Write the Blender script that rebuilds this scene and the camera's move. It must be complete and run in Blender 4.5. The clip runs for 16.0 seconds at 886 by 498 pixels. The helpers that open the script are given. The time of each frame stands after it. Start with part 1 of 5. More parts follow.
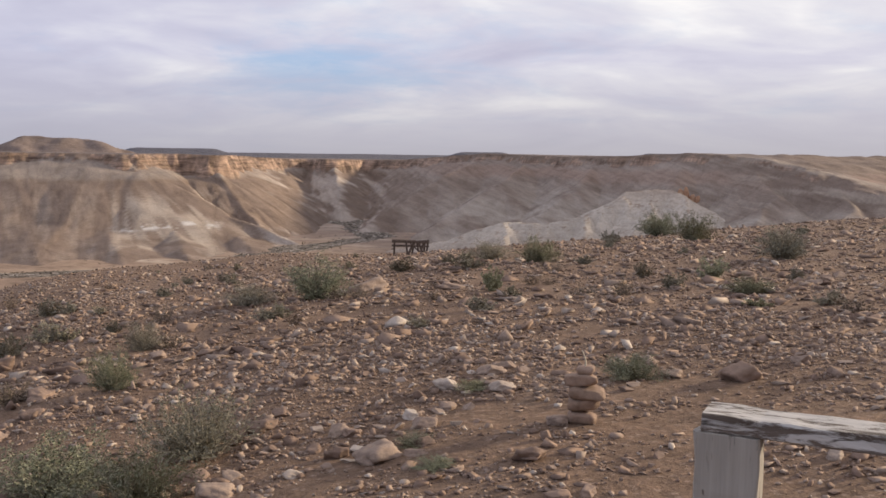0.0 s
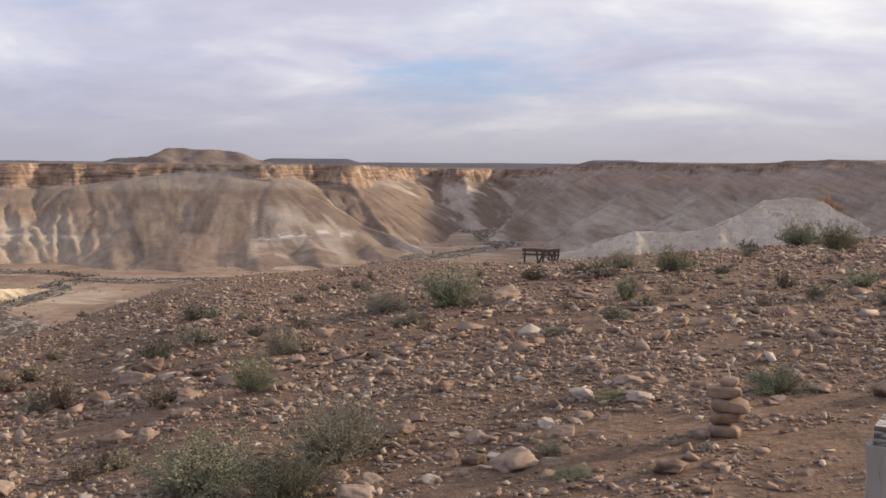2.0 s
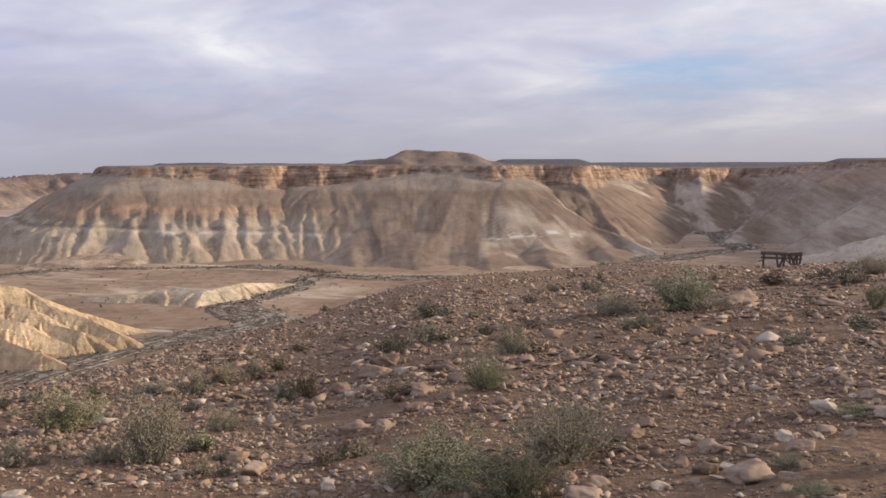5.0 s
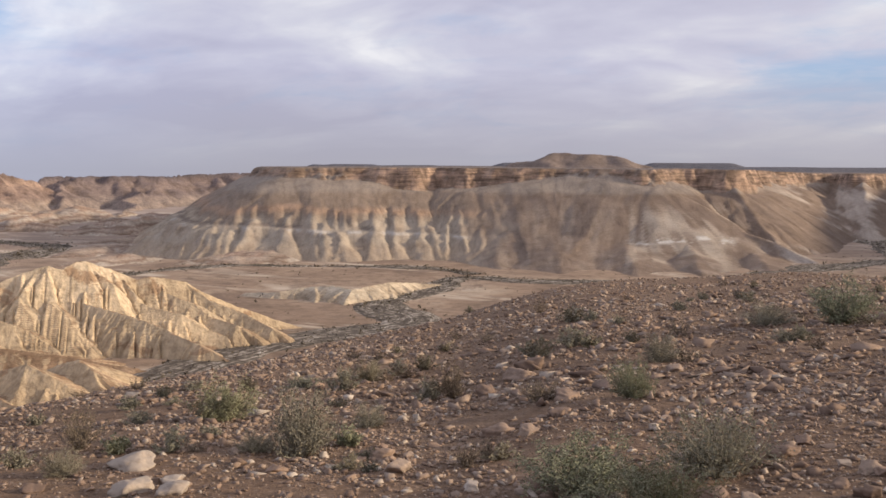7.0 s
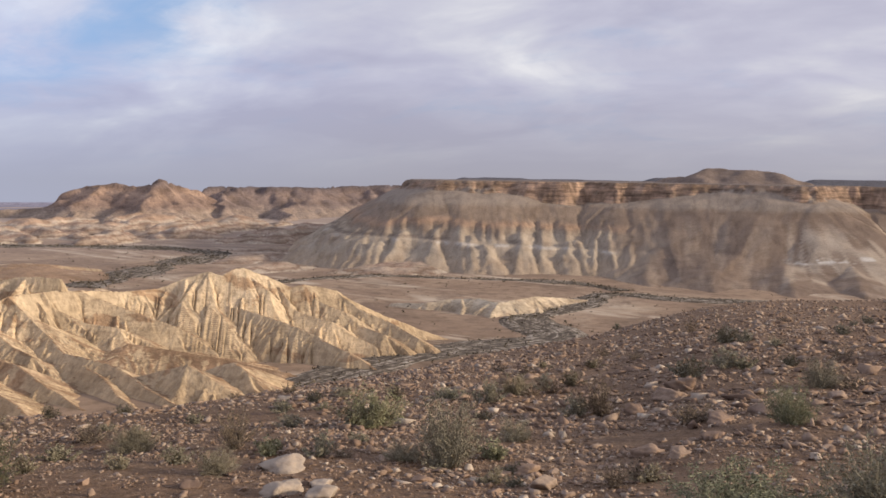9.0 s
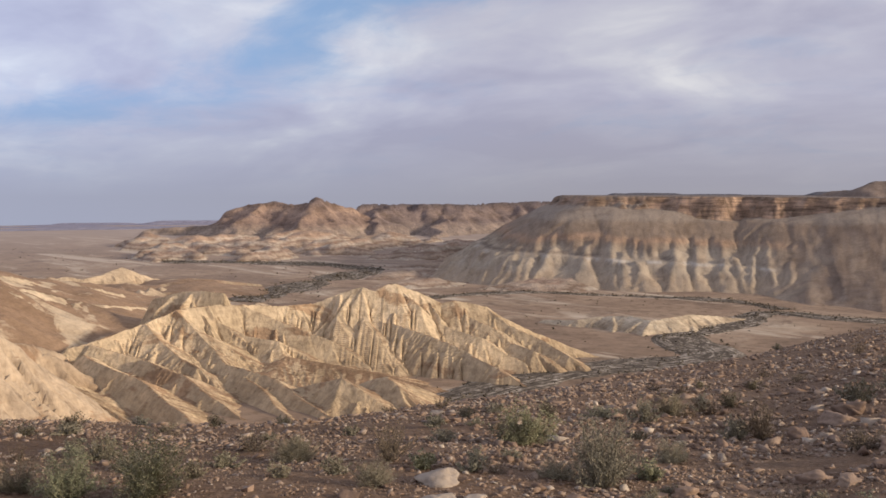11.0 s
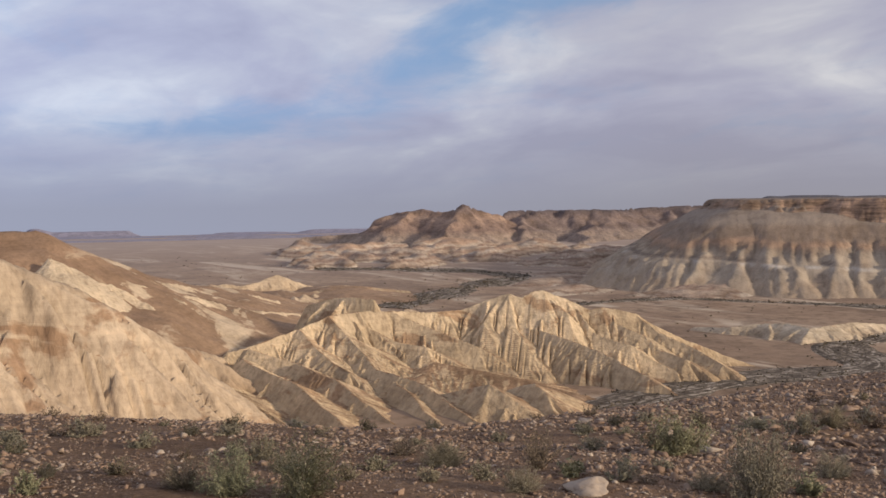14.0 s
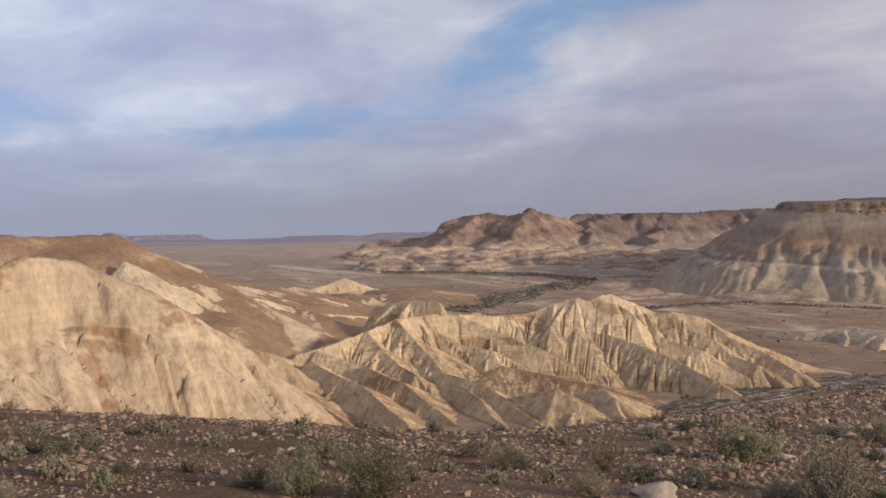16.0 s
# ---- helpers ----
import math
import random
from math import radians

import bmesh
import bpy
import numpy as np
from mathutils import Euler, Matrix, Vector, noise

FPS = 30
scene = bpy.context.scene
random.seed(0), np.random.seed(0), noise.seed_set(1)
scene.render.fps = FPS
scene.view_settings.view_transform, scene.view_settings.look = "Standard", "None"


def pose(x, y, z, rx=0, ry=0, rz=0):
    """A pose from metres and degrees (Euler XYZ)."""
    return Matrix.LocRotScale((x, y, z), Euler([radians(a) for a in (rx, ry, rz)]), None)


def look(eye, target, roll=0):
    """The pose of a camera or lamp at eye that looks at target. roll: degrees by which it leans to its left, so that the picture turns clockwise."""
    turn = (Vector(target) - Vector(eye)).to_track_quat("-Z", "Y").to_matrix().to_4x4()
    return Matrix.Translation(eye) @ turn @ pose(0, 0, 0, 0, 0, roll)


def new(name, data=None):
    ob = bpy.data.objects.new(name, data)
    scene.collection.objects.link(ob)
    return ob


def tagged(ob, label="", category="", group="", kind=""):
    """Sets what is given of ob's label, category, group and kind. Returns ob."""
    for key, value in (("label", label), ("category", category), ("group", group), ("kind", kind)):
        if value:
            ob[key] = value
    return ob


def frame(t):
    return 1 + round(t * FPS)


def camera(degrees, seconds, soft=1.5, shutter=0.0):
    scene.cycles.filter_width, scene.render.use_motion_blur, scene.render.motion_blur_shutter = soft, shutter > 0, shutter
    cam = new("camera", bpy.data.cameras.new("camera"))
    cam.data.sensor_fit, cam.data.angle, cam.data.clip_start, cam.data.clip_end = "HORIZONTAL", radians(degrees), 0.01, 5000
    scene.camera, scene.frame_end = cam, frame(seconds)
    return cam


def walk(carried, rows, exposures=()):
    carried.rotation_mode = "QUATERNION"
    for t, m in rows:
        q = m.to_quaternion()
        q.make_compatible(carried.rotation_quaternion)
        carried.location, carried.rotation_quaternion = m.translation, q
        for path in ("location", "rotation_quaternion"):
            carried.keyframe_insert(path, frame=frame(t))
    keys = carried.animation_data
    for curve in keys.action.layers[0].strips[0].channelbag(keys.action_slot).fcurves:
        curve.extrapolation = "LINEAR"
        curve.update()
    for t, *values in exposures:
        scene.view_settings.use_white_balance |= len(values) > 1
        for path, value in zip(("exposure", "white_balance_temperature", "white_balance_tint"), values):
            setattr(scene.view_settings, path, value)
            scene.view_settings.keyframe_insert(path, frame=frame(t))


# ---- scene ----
# Camera: a slow hand-held turn to the left on one spot, lens 48.3 degrees across.
cam = camera(48.265, 16.0, soft=1.6)
PATH = [
    (0.0, 0.000, 0.000, 1.600, -0.00, -5.72, 0.78),
    (0.5, -0.019, 0.008, 1.593, 1.78, -5.59, 0.71),
    (1.0, -0.034, 0.012, 1.588, 3.56, -5.47, 0.60),
    (1.5, -0.043, 0.017, 1.586, 5.43, -5.37, 0.44),
    (2.0, -0.057, -0.005, 1.588, 7.51, -5.28, 0.33),
    (2.5, -0.065, -0.061, 1.593, 9.79, -5.23, 0.31),
    (3.0, -0.069, -0.051, 1.587, 11.99, -5.23, 0.23),
    (3.5, -0.058, -0.052, 1.591, 14.11, -5.27, 0.09),
    (4.0, -0.048, -0.058, 1.597, 16.34, -5.29, -0.06),
    (6.5, -0.047, -0.083, 1.618, 27.20, -5.17, 0.03),
    (7.0, -0.072, -0.065, 1.612, 29.26, -5.12, 0.20),
    (7.5, -0.105, -0.025, 1.591, 31.46, -5.03, 0.24),
    (8.0, -0.115, -0.021, 1.593, 33.55, -4.90, 0.41),
    (8.5, -0.116, -0.025, 1.597, 35.68, -4.68, 0.58),
    (9.0, -0.126, -0.026, 1.598, 37.80, -4.40, 0.76),
    (9.5, -0.140, -0.025, 1.595, 39.91, -4.12, 0.73),
    (10.0, -0.154, -0.034, 1.596, 42.08, -3.89, 0.58),
    (12.5, -0.118, -0.078, 1.605, 51.95, -3.23, -0.39),
    (13.0, -0.118, -0.079, 1.609, 53.12, -3.21, -0.54),
    (13.5, -0.116, -0.082, 1.604, 54.05, -3.17, -0.58),
    (14.0, -0.114, -0.082, 1.606, 54.98, -3.11, -0.68),
    (14.5, -0.115, -0.085, 1.604, 55.92, -3.04, -0.70),
    (15.0, -0.110, -0.087, 1.599, 56.89, -2.98, -0.70),
    (15.5, -0.106, -0.087, 1.599, 57.88, -2.91, -0.79),
    (16.0, -0.103, -0.089, 1.595, 58.83, -2.86, -0.86),
]
walk(cam, [(t, pose(x, y, z, 90 + tilt, 0, turn) @ pose(0, 0, 0, 0, 0, lean))
           for t, x, y, z, turn, tilt, lean in PATH],
     exposures=[(0.0, 0.21), (4.0, 0.19), (8.0, 0.09), (12.5, -0.22), (16.0, -0.32)])

# ---- light: a low veiled sun on the right, broken cloud ----
SUN_BEARING, SUN_HEIGHT = -62.0, 14.5   # degrees left of the first view, degrees up


def bearing(az, r, z=0.0):
    a = radians(az)
    return Vector((-r * math.sin(a), r * math.cos(a), z))


sun_data = bpy.data.lights.new("sun", "SUN")
sun_data.energy, sun_data.angle, sun_data.color = 5.0, radians(5.0), (1.0, 0.83, 0.63)
sun = new("sun", sun_data)
sun.matrix_world = look(bearing(SUN_BEARING, 50, 50 * math.tan(radians(SUN_HEIGHT))), (0, 0, 0))


class Nodes:
    """Short hand for building node trees."""

    def __init__(self, tree):
        self.tree = tree
        tree.nodes.clear()

    def add(self, kind, inputs=None, **props):
        n = self.tree.nodes.new(kind)
        for k, v in props.items():
            setattr(n, k, v)
        for k, v in (inputs or {}).items():
            self.put(n.inputs[k], v)
        return n

    def put(self, socket, v):
        if isinstance(v, bpy.types.NodeSocket):
            self.tree.links.new(v, socket)
        elif isinstance(v, bpy.types.Node):
            self.tree.links.new(v.outputs[0], socket)
        elif isinstance(v, (tuple, list)) and len(v) == 3 and socket.type == "RGBA":
            socket.default_value = (*v, 1)
        else:
            socket.default_value = v

    def math(self, op, a, b=0.0, clamp=False):
        n = self.add("ShaderNodeMath", {0: a, 1: b}, operation=op)
        n.use_clamp = clamp
        return n.outputs[0]

    def mix(self, fac, a, b, how="MIX"):
        n = self.add("ShaderNodeMix", data_type="RGBA", blend_type=how)
        self.put(n.inputs[0], fac), self.put(n.inputs[6], a), self.put(n.inputs[7], b)
        return n.outputs[2]

    def ramp(self, fac, stops, ease="LINEAR"):
        n = self.add("ShaderNodeValToRGB", {0: fac})
        n.color_ramp.interpolation = ease
        while len(n.color_ramp.elements) < len(stops):
            n.color_ramp.elements.new(0.5)
        for e, (p, c) in zip(n.color_ramp.elements, stops):
            e.position, e.color = p, (c, c, c, 1) if isinstance(c, (int, float)) else (*c, 1)
        return n.outputs[0]

    def span(self, v, lo, hi, a=0.0, b=1.0):
        return self.add("ShaderNodeMapRange", {0: v, 1: lo, 2: hi, 3: a, 4: b}).outputs[0]

    def noise(self, vec, scale, detail=4.0, rough=0.55, warp=0.0):
        return self.add("ShaderNodeTexNoise", {"Vector": vec, "Scale": scale, "Detail": detail, "Roughness": rough, "Distortion": warp}).outputs[0]


world = bpy.data.worlds.new("sky")
scene.world = world
world.use_nodes = True
w = Nodes(world.node_tree)
sky = w.add("ShaderNodeTexSky", sky_type="NISHITA", sun_disc=False, sun_elevation=radians(SUN_HEIGHT),
            sun_rotation=radians(-SUN_BEARING), dust_density=2.0, air_density=1.2, ozone_density=2.0)
way = w.add("ShaderNodeTexCoord").outputs["Generated"]
xyz = w.add("ShaderNodeSeparateXYZ", {0: way})
up = w.math("ADD", w.math("MAXIMUM", xyz.outputs[2], 0.0), 0.22)
flat = w.add("ShaderNodeCombineXYZ", {0: w.math("DIVIDE", xyz.outputs[0], up), 1: w.math("DIVIDE", xyz.outputs[1], up), 2: 0.0})
deck = w.add("ShaderNodeMapping", {"Vector": flat.outputs[0], "Location": (5.3, 2.2, 0.0), "Rotation": (0, 0, 0.35), "Scale": (0.75, 0.95, 1.0)})
turned = w.math("ARCTAN2", w.math("MULTIPLY", xyz.outputs[0], -1.0), xyz.outputs[1])
# Blue gaps in the cloud: bearing, height, half width, half height (degrees), tilt, depth.
ragged = w.math("SUBTRACT", w.noise(deck, 3.2, 5.0, 0.6, 0.5), 0.5)
clear = 0.0
for az, el, wide, tall, tilt, deep in ((5.5, 4.2, 8.0, 2.0, 0.0, 0.26), (55.5, 7.6, 7.0, 2.4, 0.5, 0.19), (67.0, 4.0, 5.0, 1.3, 0.1, 0.32), (83, 5.2, 4.0, 1.5, 0.0, 0.18), (46, 12.0, 9.0, 1.6, 0.2, 0.28), (-5, 9.8, 8.0, 1.0, 0.0, 0.2)):
    aside = w.math("SUBTRACT", turned, radians(az))
    u = w.math("ADD", w.math("DIVIDE", aside, radians(wide)), w.math("MULTIPLY", ragged, 1.3))
    v = w.math("ADD", w.math("DIVIDE", w.math("ADD", w.math("SUBTRACT", xyz.outputs[2], radians(el)), w.math("MULTIPLY", aside, tilt)), radians(tall)), w.math("MULTIPLY", ragged, 2.4))
    oval = w.math("ADD", w.math("MULTIPLY", u, u), w.math("MULTIPLY", v, v))
    clear = w.math("ADD", w.math("MULTIPLY", w.math("EXPONENT", w.math("MULTIPLY", oval, -1.0)), deep), clear)
thick = w.math("ADD", w.math("MULTIPLY", w.noise(deck, 1.5, 7.0, 0.56, 0.7), 0.75), w.math("MULTIPLY", w.noise(deck, 6.5, 6.0, 0.6, 1.0), 0.25))
cover = w.ramp(w.math("SUBTRACT", w.math("ADD", thick, 0.13), clear), [(0.24, 0.0), (0.64, 1.0)], "EASE")
sunward = w.add("ShaderNodeVectorMath", {0: way, 1: bearing(SUN_BEARING, 0.93, 0.35)}, operation="DOT_PRODUCT").outputs["Value"]
glow = [w.math("ADD", w.span(sunward, -0.6, 0.95, lo, hi), w.span(sunward, -0.2, -0.8, 0.0, more)) for lo, hi, more in ((0.985, 1.22, 0.18), (1.02, 1.20, 0.29), (1.075, 1.12, 0.43))]
shade = w.math("ADD", w.math("MULTIPLY", w.noise(deck, 1.7, 6.0, 0.5, 0.6), 0.88), w.math("MULTIPLY", w.noise(deck, 6.0, 6.0, 0.55, 0.8), 0.12))
# Darker and brighter banks of cloud: bearing, height, half width, half height (degrees), change.
for az, el, wide, tall, deep in ((40, 2.6, 17, 2.6, -0.11), (76, 10.5, 15, 5.0, 0.13), (52, 5.2, 7, 0.9, -0.06), (-14, 8.5, 9, 2.2, 0.06), (16, 6.5, 7, 1.2, -0.05), (70, 3.4, 11, 2.6, 0.07)):
    u = w.math("ADD", w.math("DIVIDE", w.math("SUBTRACT", turned, radians(az)), radians(wide)), w.math("MULTIPLY", ragged, 0.8))
    v = w.math("ADD", w.math("DIVIDE", w.math("SUBTRACT", xyz.outputs[2], radians(el)), radians(tall)), w.math("MULTIPLY", ragged, 1.4))
    oval = w.math("ADD", w.math("MULTIPLY", u, u), w.math("MULTIPLY", v, v))
    shade = w.math("ADD", w.math("MULTIPLY", w.math("EXPONENT", w.math("MULTIPLY", oval, -1.0)), deep), shade)
body = w.ramp(shade, [(0.34, (5.5, 5.35, 6.9)), (0.48, (6.7, 6.55, 7.95)), (0.58, (7.9, 7.75, 8.7)), (0.68, (9.9, 9.65, 10.0))])
low = w.span(xyz.outputs[2], -0.01, 0.09)
blue = w.mix(0.72, sky.outputs[0], (4.3, 6.3, 10.0))
clouded = w.mix(w.math("MULTIPLY", cover, 0.96), blue, body)
veiled = w.mix(low, (4.8, 4.62, 5.3), clouded)
shown = w.add("ShaderNodeVectorMath", {0: veiled, 1: w.add("ShaderNodeCombineXYZ", {0: glow[0], 1: glow[1], 2: glow[2]})}, operation="MULTIPLY")
w.add("ShaderNodeOutputWorld", {0: w.add("ShaderNodeBackground", {0: shown, 1: 0.075})})


# ---- materials ----
def material(name, build, rough=0.9, **extra):
    m = bpy.data.materials.new(name)
    m.use_nodes = True
    n = Nodes(m.node_tree)
    bsdf = n.add("ShaderNodeBsdfPrincipled", {"Roughness": rough, "Specular IOR Level": 0.15})
    colour, height, size = build(n)
    n.put(bsdf.inputs["Base Color"], colour)
    if height is not None:
        n.put(bsdf.inputs["Normal"], n.add("ShaderNodeBump", {"Height": height, "Distance": size, "Strength": 0.8}))
    for k, v in extra.items():
        n.put(bsdf.inputs[k], v)
    n.add("ShaderNodeOutputMaterial", {0: bsdf})
    return m


def place(n):
    return n.add("ShaderNodeNewGeometry").outputs["Position"]


def local(n):
    return n.add("ShaderNodeTexCoord").outputs["Object"]


def soil(n):
    p = place(n)
    z = n.add("ShaderNodeSeparateXYZ", {0: p}).outputs[2]
    broad = n.noise(p, 0.35, 6.0, 0.6)
    grit = n.noise(p, 14.0, 6.0, 0.7)
    peb = n.add("ShaderNodeTexVoronoi", {"Vector": p, "Scale": 16.0, "Randomness": 1.0})
    near = n.ramp(broad, [(0.3, (0.150, 0.098, 0.066)), (0.5, (0.189, 0.124, 0.083)), (0.7, (0.23, 0.158, 0.108))])
    near = n.mix(0.75, near, n.ramp(grit, [(0.3, (0.45, 0.43, 0.41)), (0.5, (0.95, 0.95, 0.95)), (0.75, (1.5, 1.45, 1.4))]), "MULTIPLY")
    dots = n.math("MULTIPLY", n.ramp(peb.outputs[0], [(0.2, 1.0), (0.45, 0.0)]), n.ramp(n.add("ShaderNodeSeparateXYZ", {0: peb.outputs[1]}).outputs[0], [(0.5, 0.0), (0.6, 1.0)]))
    clod = n.noise(p, 4.5, 6.0, 0.7, 0.4)
    near = n.mix(0.7, near, n.ramp(clod, [(0.3, (0.62, 0.58, 0.55)), (0.5, (1, 1, 1)), (0.7, (1.25, 1.22, 1.18))]), "MULTIPLY")
    near = n.mix(n.math("MULTIPLY", dots, 0.35), near, (0.36, 0.27, 0.21))
    sand = n.noise(p, 55.0, 4.0, 0.75)
    near = n.mix(0.8, near, n.ramp(sand, [(0.32, (0.6, 0.58, 0.56)), (0.5, (1, 1, 1)), (0.68, (1.35, 1.33, 1.3))]), "MULTIPLY")
    x = n.add("ShaderNodeSeparateXYZ", {0: p}).outputs[0]
    y = n.add("ShaderNodeSeparateXYZ", {0: p}).outputs[1]
    # Near soil gets darker towards the left, with a ragged edge.
    left_dark = n.span(n.math("SUBTRACT", n.math("MULTIPLY", x, -1.0), n.math("ADD", y, n.math("MULTIPLY", broad, 3.0))), -2.0, 4.0)
    near = n.mix(n.math("MULTIPLY", left_dark, 0.75), near, (0.63, 0.60, 0.565), "MULTIPLY")
    wide = n.noise(p, 0.010, 8.0, 0.66, 0.8)
    tufts = n.noise(p, 0.12, 5.0, 0.7)
    far = n.ramp(wide, [(0.34, (0.20, 0.14, 0.098)), (0.46, (0.26, 0.182, 0.128)), (0.55, (0.305, 0.218, 0.153)), (0.62, (0.36, 0.272, 0.197)), (0.70, (0.50, 0.415, 0.32))])
    far = n.mix(0.8, far, n.ramp(tufts, [(0.3, (0.55, 0.53, 0.5)), (0.5, (1, 1, 1)), (0.8, (1.2, 1.18, 1.15))]), "MULTIPLY")
    lines = n.noise(n.add("ShaderNodeMapping", {"Vector": p, "Rotation": (0, 0, 0.5), "Scale": (0.35, 1.6, 1.0)}), 0.016, 7.0, 0.62, 0.7)
    far = n.mix(n.span(lines, 0.56, 0.66), far, (0.50, 0.41, 0.315))
    far = n.mix(n.span(n.noise(p, 0.02, 7.0, 0.68, 1.0), 0.55, 0.66), far, (0.185, 0.13, 0.095))
    # The floor pales with distance out: haze put into the soil colour.
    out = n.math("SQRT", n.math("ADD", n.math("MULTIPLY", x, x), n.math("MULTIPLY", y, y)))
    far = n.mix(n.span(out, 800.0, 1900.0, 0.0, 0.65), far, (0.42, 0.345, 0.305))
    k = n.span(n.math("ADD", z, n.math("MULTIPLY", broad, 20.0)), -66.0, -44.0)
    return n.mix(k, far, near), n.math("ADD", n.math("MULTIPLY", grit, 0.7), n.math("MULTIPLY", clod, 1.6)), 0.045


def strata(bands, rain=1.0, scale=0.05, bump=1.2, crag=None, scree=None, patch=None):
    """Layered sediment: colours by height, with noise and rain streaks. crag: colour of steep faces between two heights; scree: colour of gentle slopes."""
    def build(n):
        p = place(n)
        z = n.add("ShaderNodeSeparateXYZ", {0: p}).outputs[2]
        slope = n.add("ShaderNodeSeparateXYZ", {0: n.add("ShaderNodeNewGeometry").outputs["True Normal"]}).outputs[2]
        wob = n.noise(p, scale, 6.0, 0.6)
        zz = n.math("ADD", z, n.math("MULTIPLY", n.math("SUBTRACT", wob, 0.5), 18.0))
        lo, hi = bands[0][0], bands[-1][0]
        base = n.ramp(n.span(zz, lo, hi), [((b - lo) / (hi - lo), c) for b, c in bands])
        if scree:
            gentle = n.math("ADD", slope, n.math("MULTIPLY", n.math("SUBTRACT", n.noise(p, scale * 1.6, 6.0, 0.65), 0.5), 0.32))
            base = n.mix(n.span(gentle, scree[1], scree[1] + 0.09), base, scree[0])
        if patch:
            bare = n.noise(n.add("ShaderNodeMapping", {"Vector": p, "Scale": (1.0, 1.0, 2.0)}), patch[1], 6.0, 0.62, 0.6)
            bare = n.span(bare, patch[2], patch[2] + 0.04)
            if len(patch) > 3:
                bare = n.math("MULTIPLY", bare, n.span(z, patch[3], patch[3] - 12))
            base = n.mix(bare, base, patch[0])
        if crag:
            steep = n.math("MULTIPLY", n.span(slope, 0.80, 0.66), n.span(zz, crag[1], crag[1] + 6))
            base = n.mix(steep, base, n.mix(n.noise(p, 0.12, 5.0, 0.7), crag[0], tuple(c * 0.62 for c in crag[0])))
        flow = n.add("ShaderNodeMapping", {"Vector": p, "Scale": (1.0, 1.0, 0.14)})
        streak = n.noise(flow, 0.2, 7.0, 0.68)
        base = n.mix(rain, base, n.ramp(streak, [(0.3, (0.58, 0.56, 0.54)), (0.5, (1, 1, 1)), (0.72, (1.3, 1.28, 1.24))]), "MULTIPLY")
        sweep = n.noise(n.add("ShaderNodeMapping", {"Vector": p, "Scale": (1.0, 1.0, 0.22)}), 0.035, 4.0, 0.6, 0.4)
        base = n.mix(rain, base, n.ramp(sweep, [(0.36, (0.72, 0.70, 0.68)), (0.5, (1, 1, 1)), (0.62, (1.25, 1.25, 1.24))]), "MULTIPLY")
        rill = n.noise(n.add("ShaderNodeMapping", {"Vector": p, "Scale": (1.0, 1.0, 0.10)}), 0.62, 5.0, 0.6)
        base = n.mix(rain * 0.7, base, n.ramp(rill, [(0.34, (0.62, 0.58, 0.54)), (0.5, (1, 1, 1)), (0.68, (1.18, 1.17, 1.15))]), "MULTIPLY")
        lay = n.add("ShaderNodeMapping", {"Vector": p, "Scale": (0.04, 0.04, 1.0)})
        beds = n.noise(lay, 0.55, 5.0, 0.7)
        base = n.mix(0.5, base, n.ramp(beds, [(0.3, (0.72, 0.69, 0.67)), (0.5, (1, 1, 1)), (0.7, (1.16, 1.14, 1.1))]), "MULTIPLY")
        fine = n.noise(p, 1.2, 5.0, 0.7)
        return base, n.math("ADD", n.math("ADD", streak, n.math("MULTIPLY", rill, 0.9)), n.math("MULTIPLY", fine, 0.2)), bump
    return build


SOIL = material("stony_soil", soil, 0.95)


def painted_rock(streaks, relief):
    """Rock whose kind is laid down bed by bed in the mesh; streaks that run downhill, blotches and grit on top."""
    def build(n):
        p = place(n)
        rock = n.add("ShaderNodeAttribute", attribute_name="rock")
        base, wall = rock.outputs["Color"], rock.outputs["Alpha"]
        uv = n.add("ShaderNodeMapping", {"Vector": n.add("ShaderNodeUVMap", uv_map="downhill"), "Scale": (0.30, 0.045, 1.0)})
        drift = n.add("ShaderNodeVectorMath", {0: n.add("ShaderNodeTexNoise", {"Vector": p, "Scale": 0.03, "Detail": 4.0}).outputs[1], 1: (5.0, 2.0, 0.0)}, operation="MULTIPLY")
        flow = n.add("ShaderNodeVectorMath", {0: uv, 1: drift}, operation="ADD")
        wash = n.noise(flow, 0.6, 6.0, 0.62)
        blot = n.noise(p, 0.06, 7.0, 0.66, 0.6)
        grit = n.noise(p, 0.7, 5.0, 0.7)
        base = n.mix(n.math("MULTIPLY", n.math("SUBTRACT", 1.0, n.math("MULTIPLY", wall, 0.8)), streaks), base, n.ramp(wash, [(0.32, (0.74, 0.72, 0.70)), (0.5, (1, 1, 1)), (0.70, (1.22, 1.22, 1.21))]), "MULTIPLY")
        base = n.mix(0.7, base, n.ramp(blot, [(0.34, (0.74, 0.71, 0.69)), (0.5, (1, 1, 1)), (0.66, (1.16, 1.15, 1.14))]), "MULTIPLY")
        base = n.mix(0.6, base, n.ramp(grit, [(0.32, (0.72, 0.70, 0.68)), (0.5, (1, 1, 1)), (0.7, (1.18, 1.17, 1.15))]), "MULTIPLY")
        beds = n.noise(n.add("ShaderNodeMapping", {"Vector": p, "Scale": (0.10, 0.10, 1.0)}), 0.42, 5.0, 0.65)
        base = n.mix(wall, base, n.mix(1.0, base, n.ramp(beds, [(0.36, (0.55, 0.52, 0.52)), (0.5, (1, 1, 1)), (0.62, (1.3, 1.26, 1.2))]), "MULTIPLY"))
        return base, n.math("ADD", n.math("MULTIPLY", wash, 0.5), n.math("ADD", n.math("MULTIPLY", grit, 0.6), n.math("MULTIPLY", n.math("MULTIPLY", beds, wall), 1.5))), relief
    return build


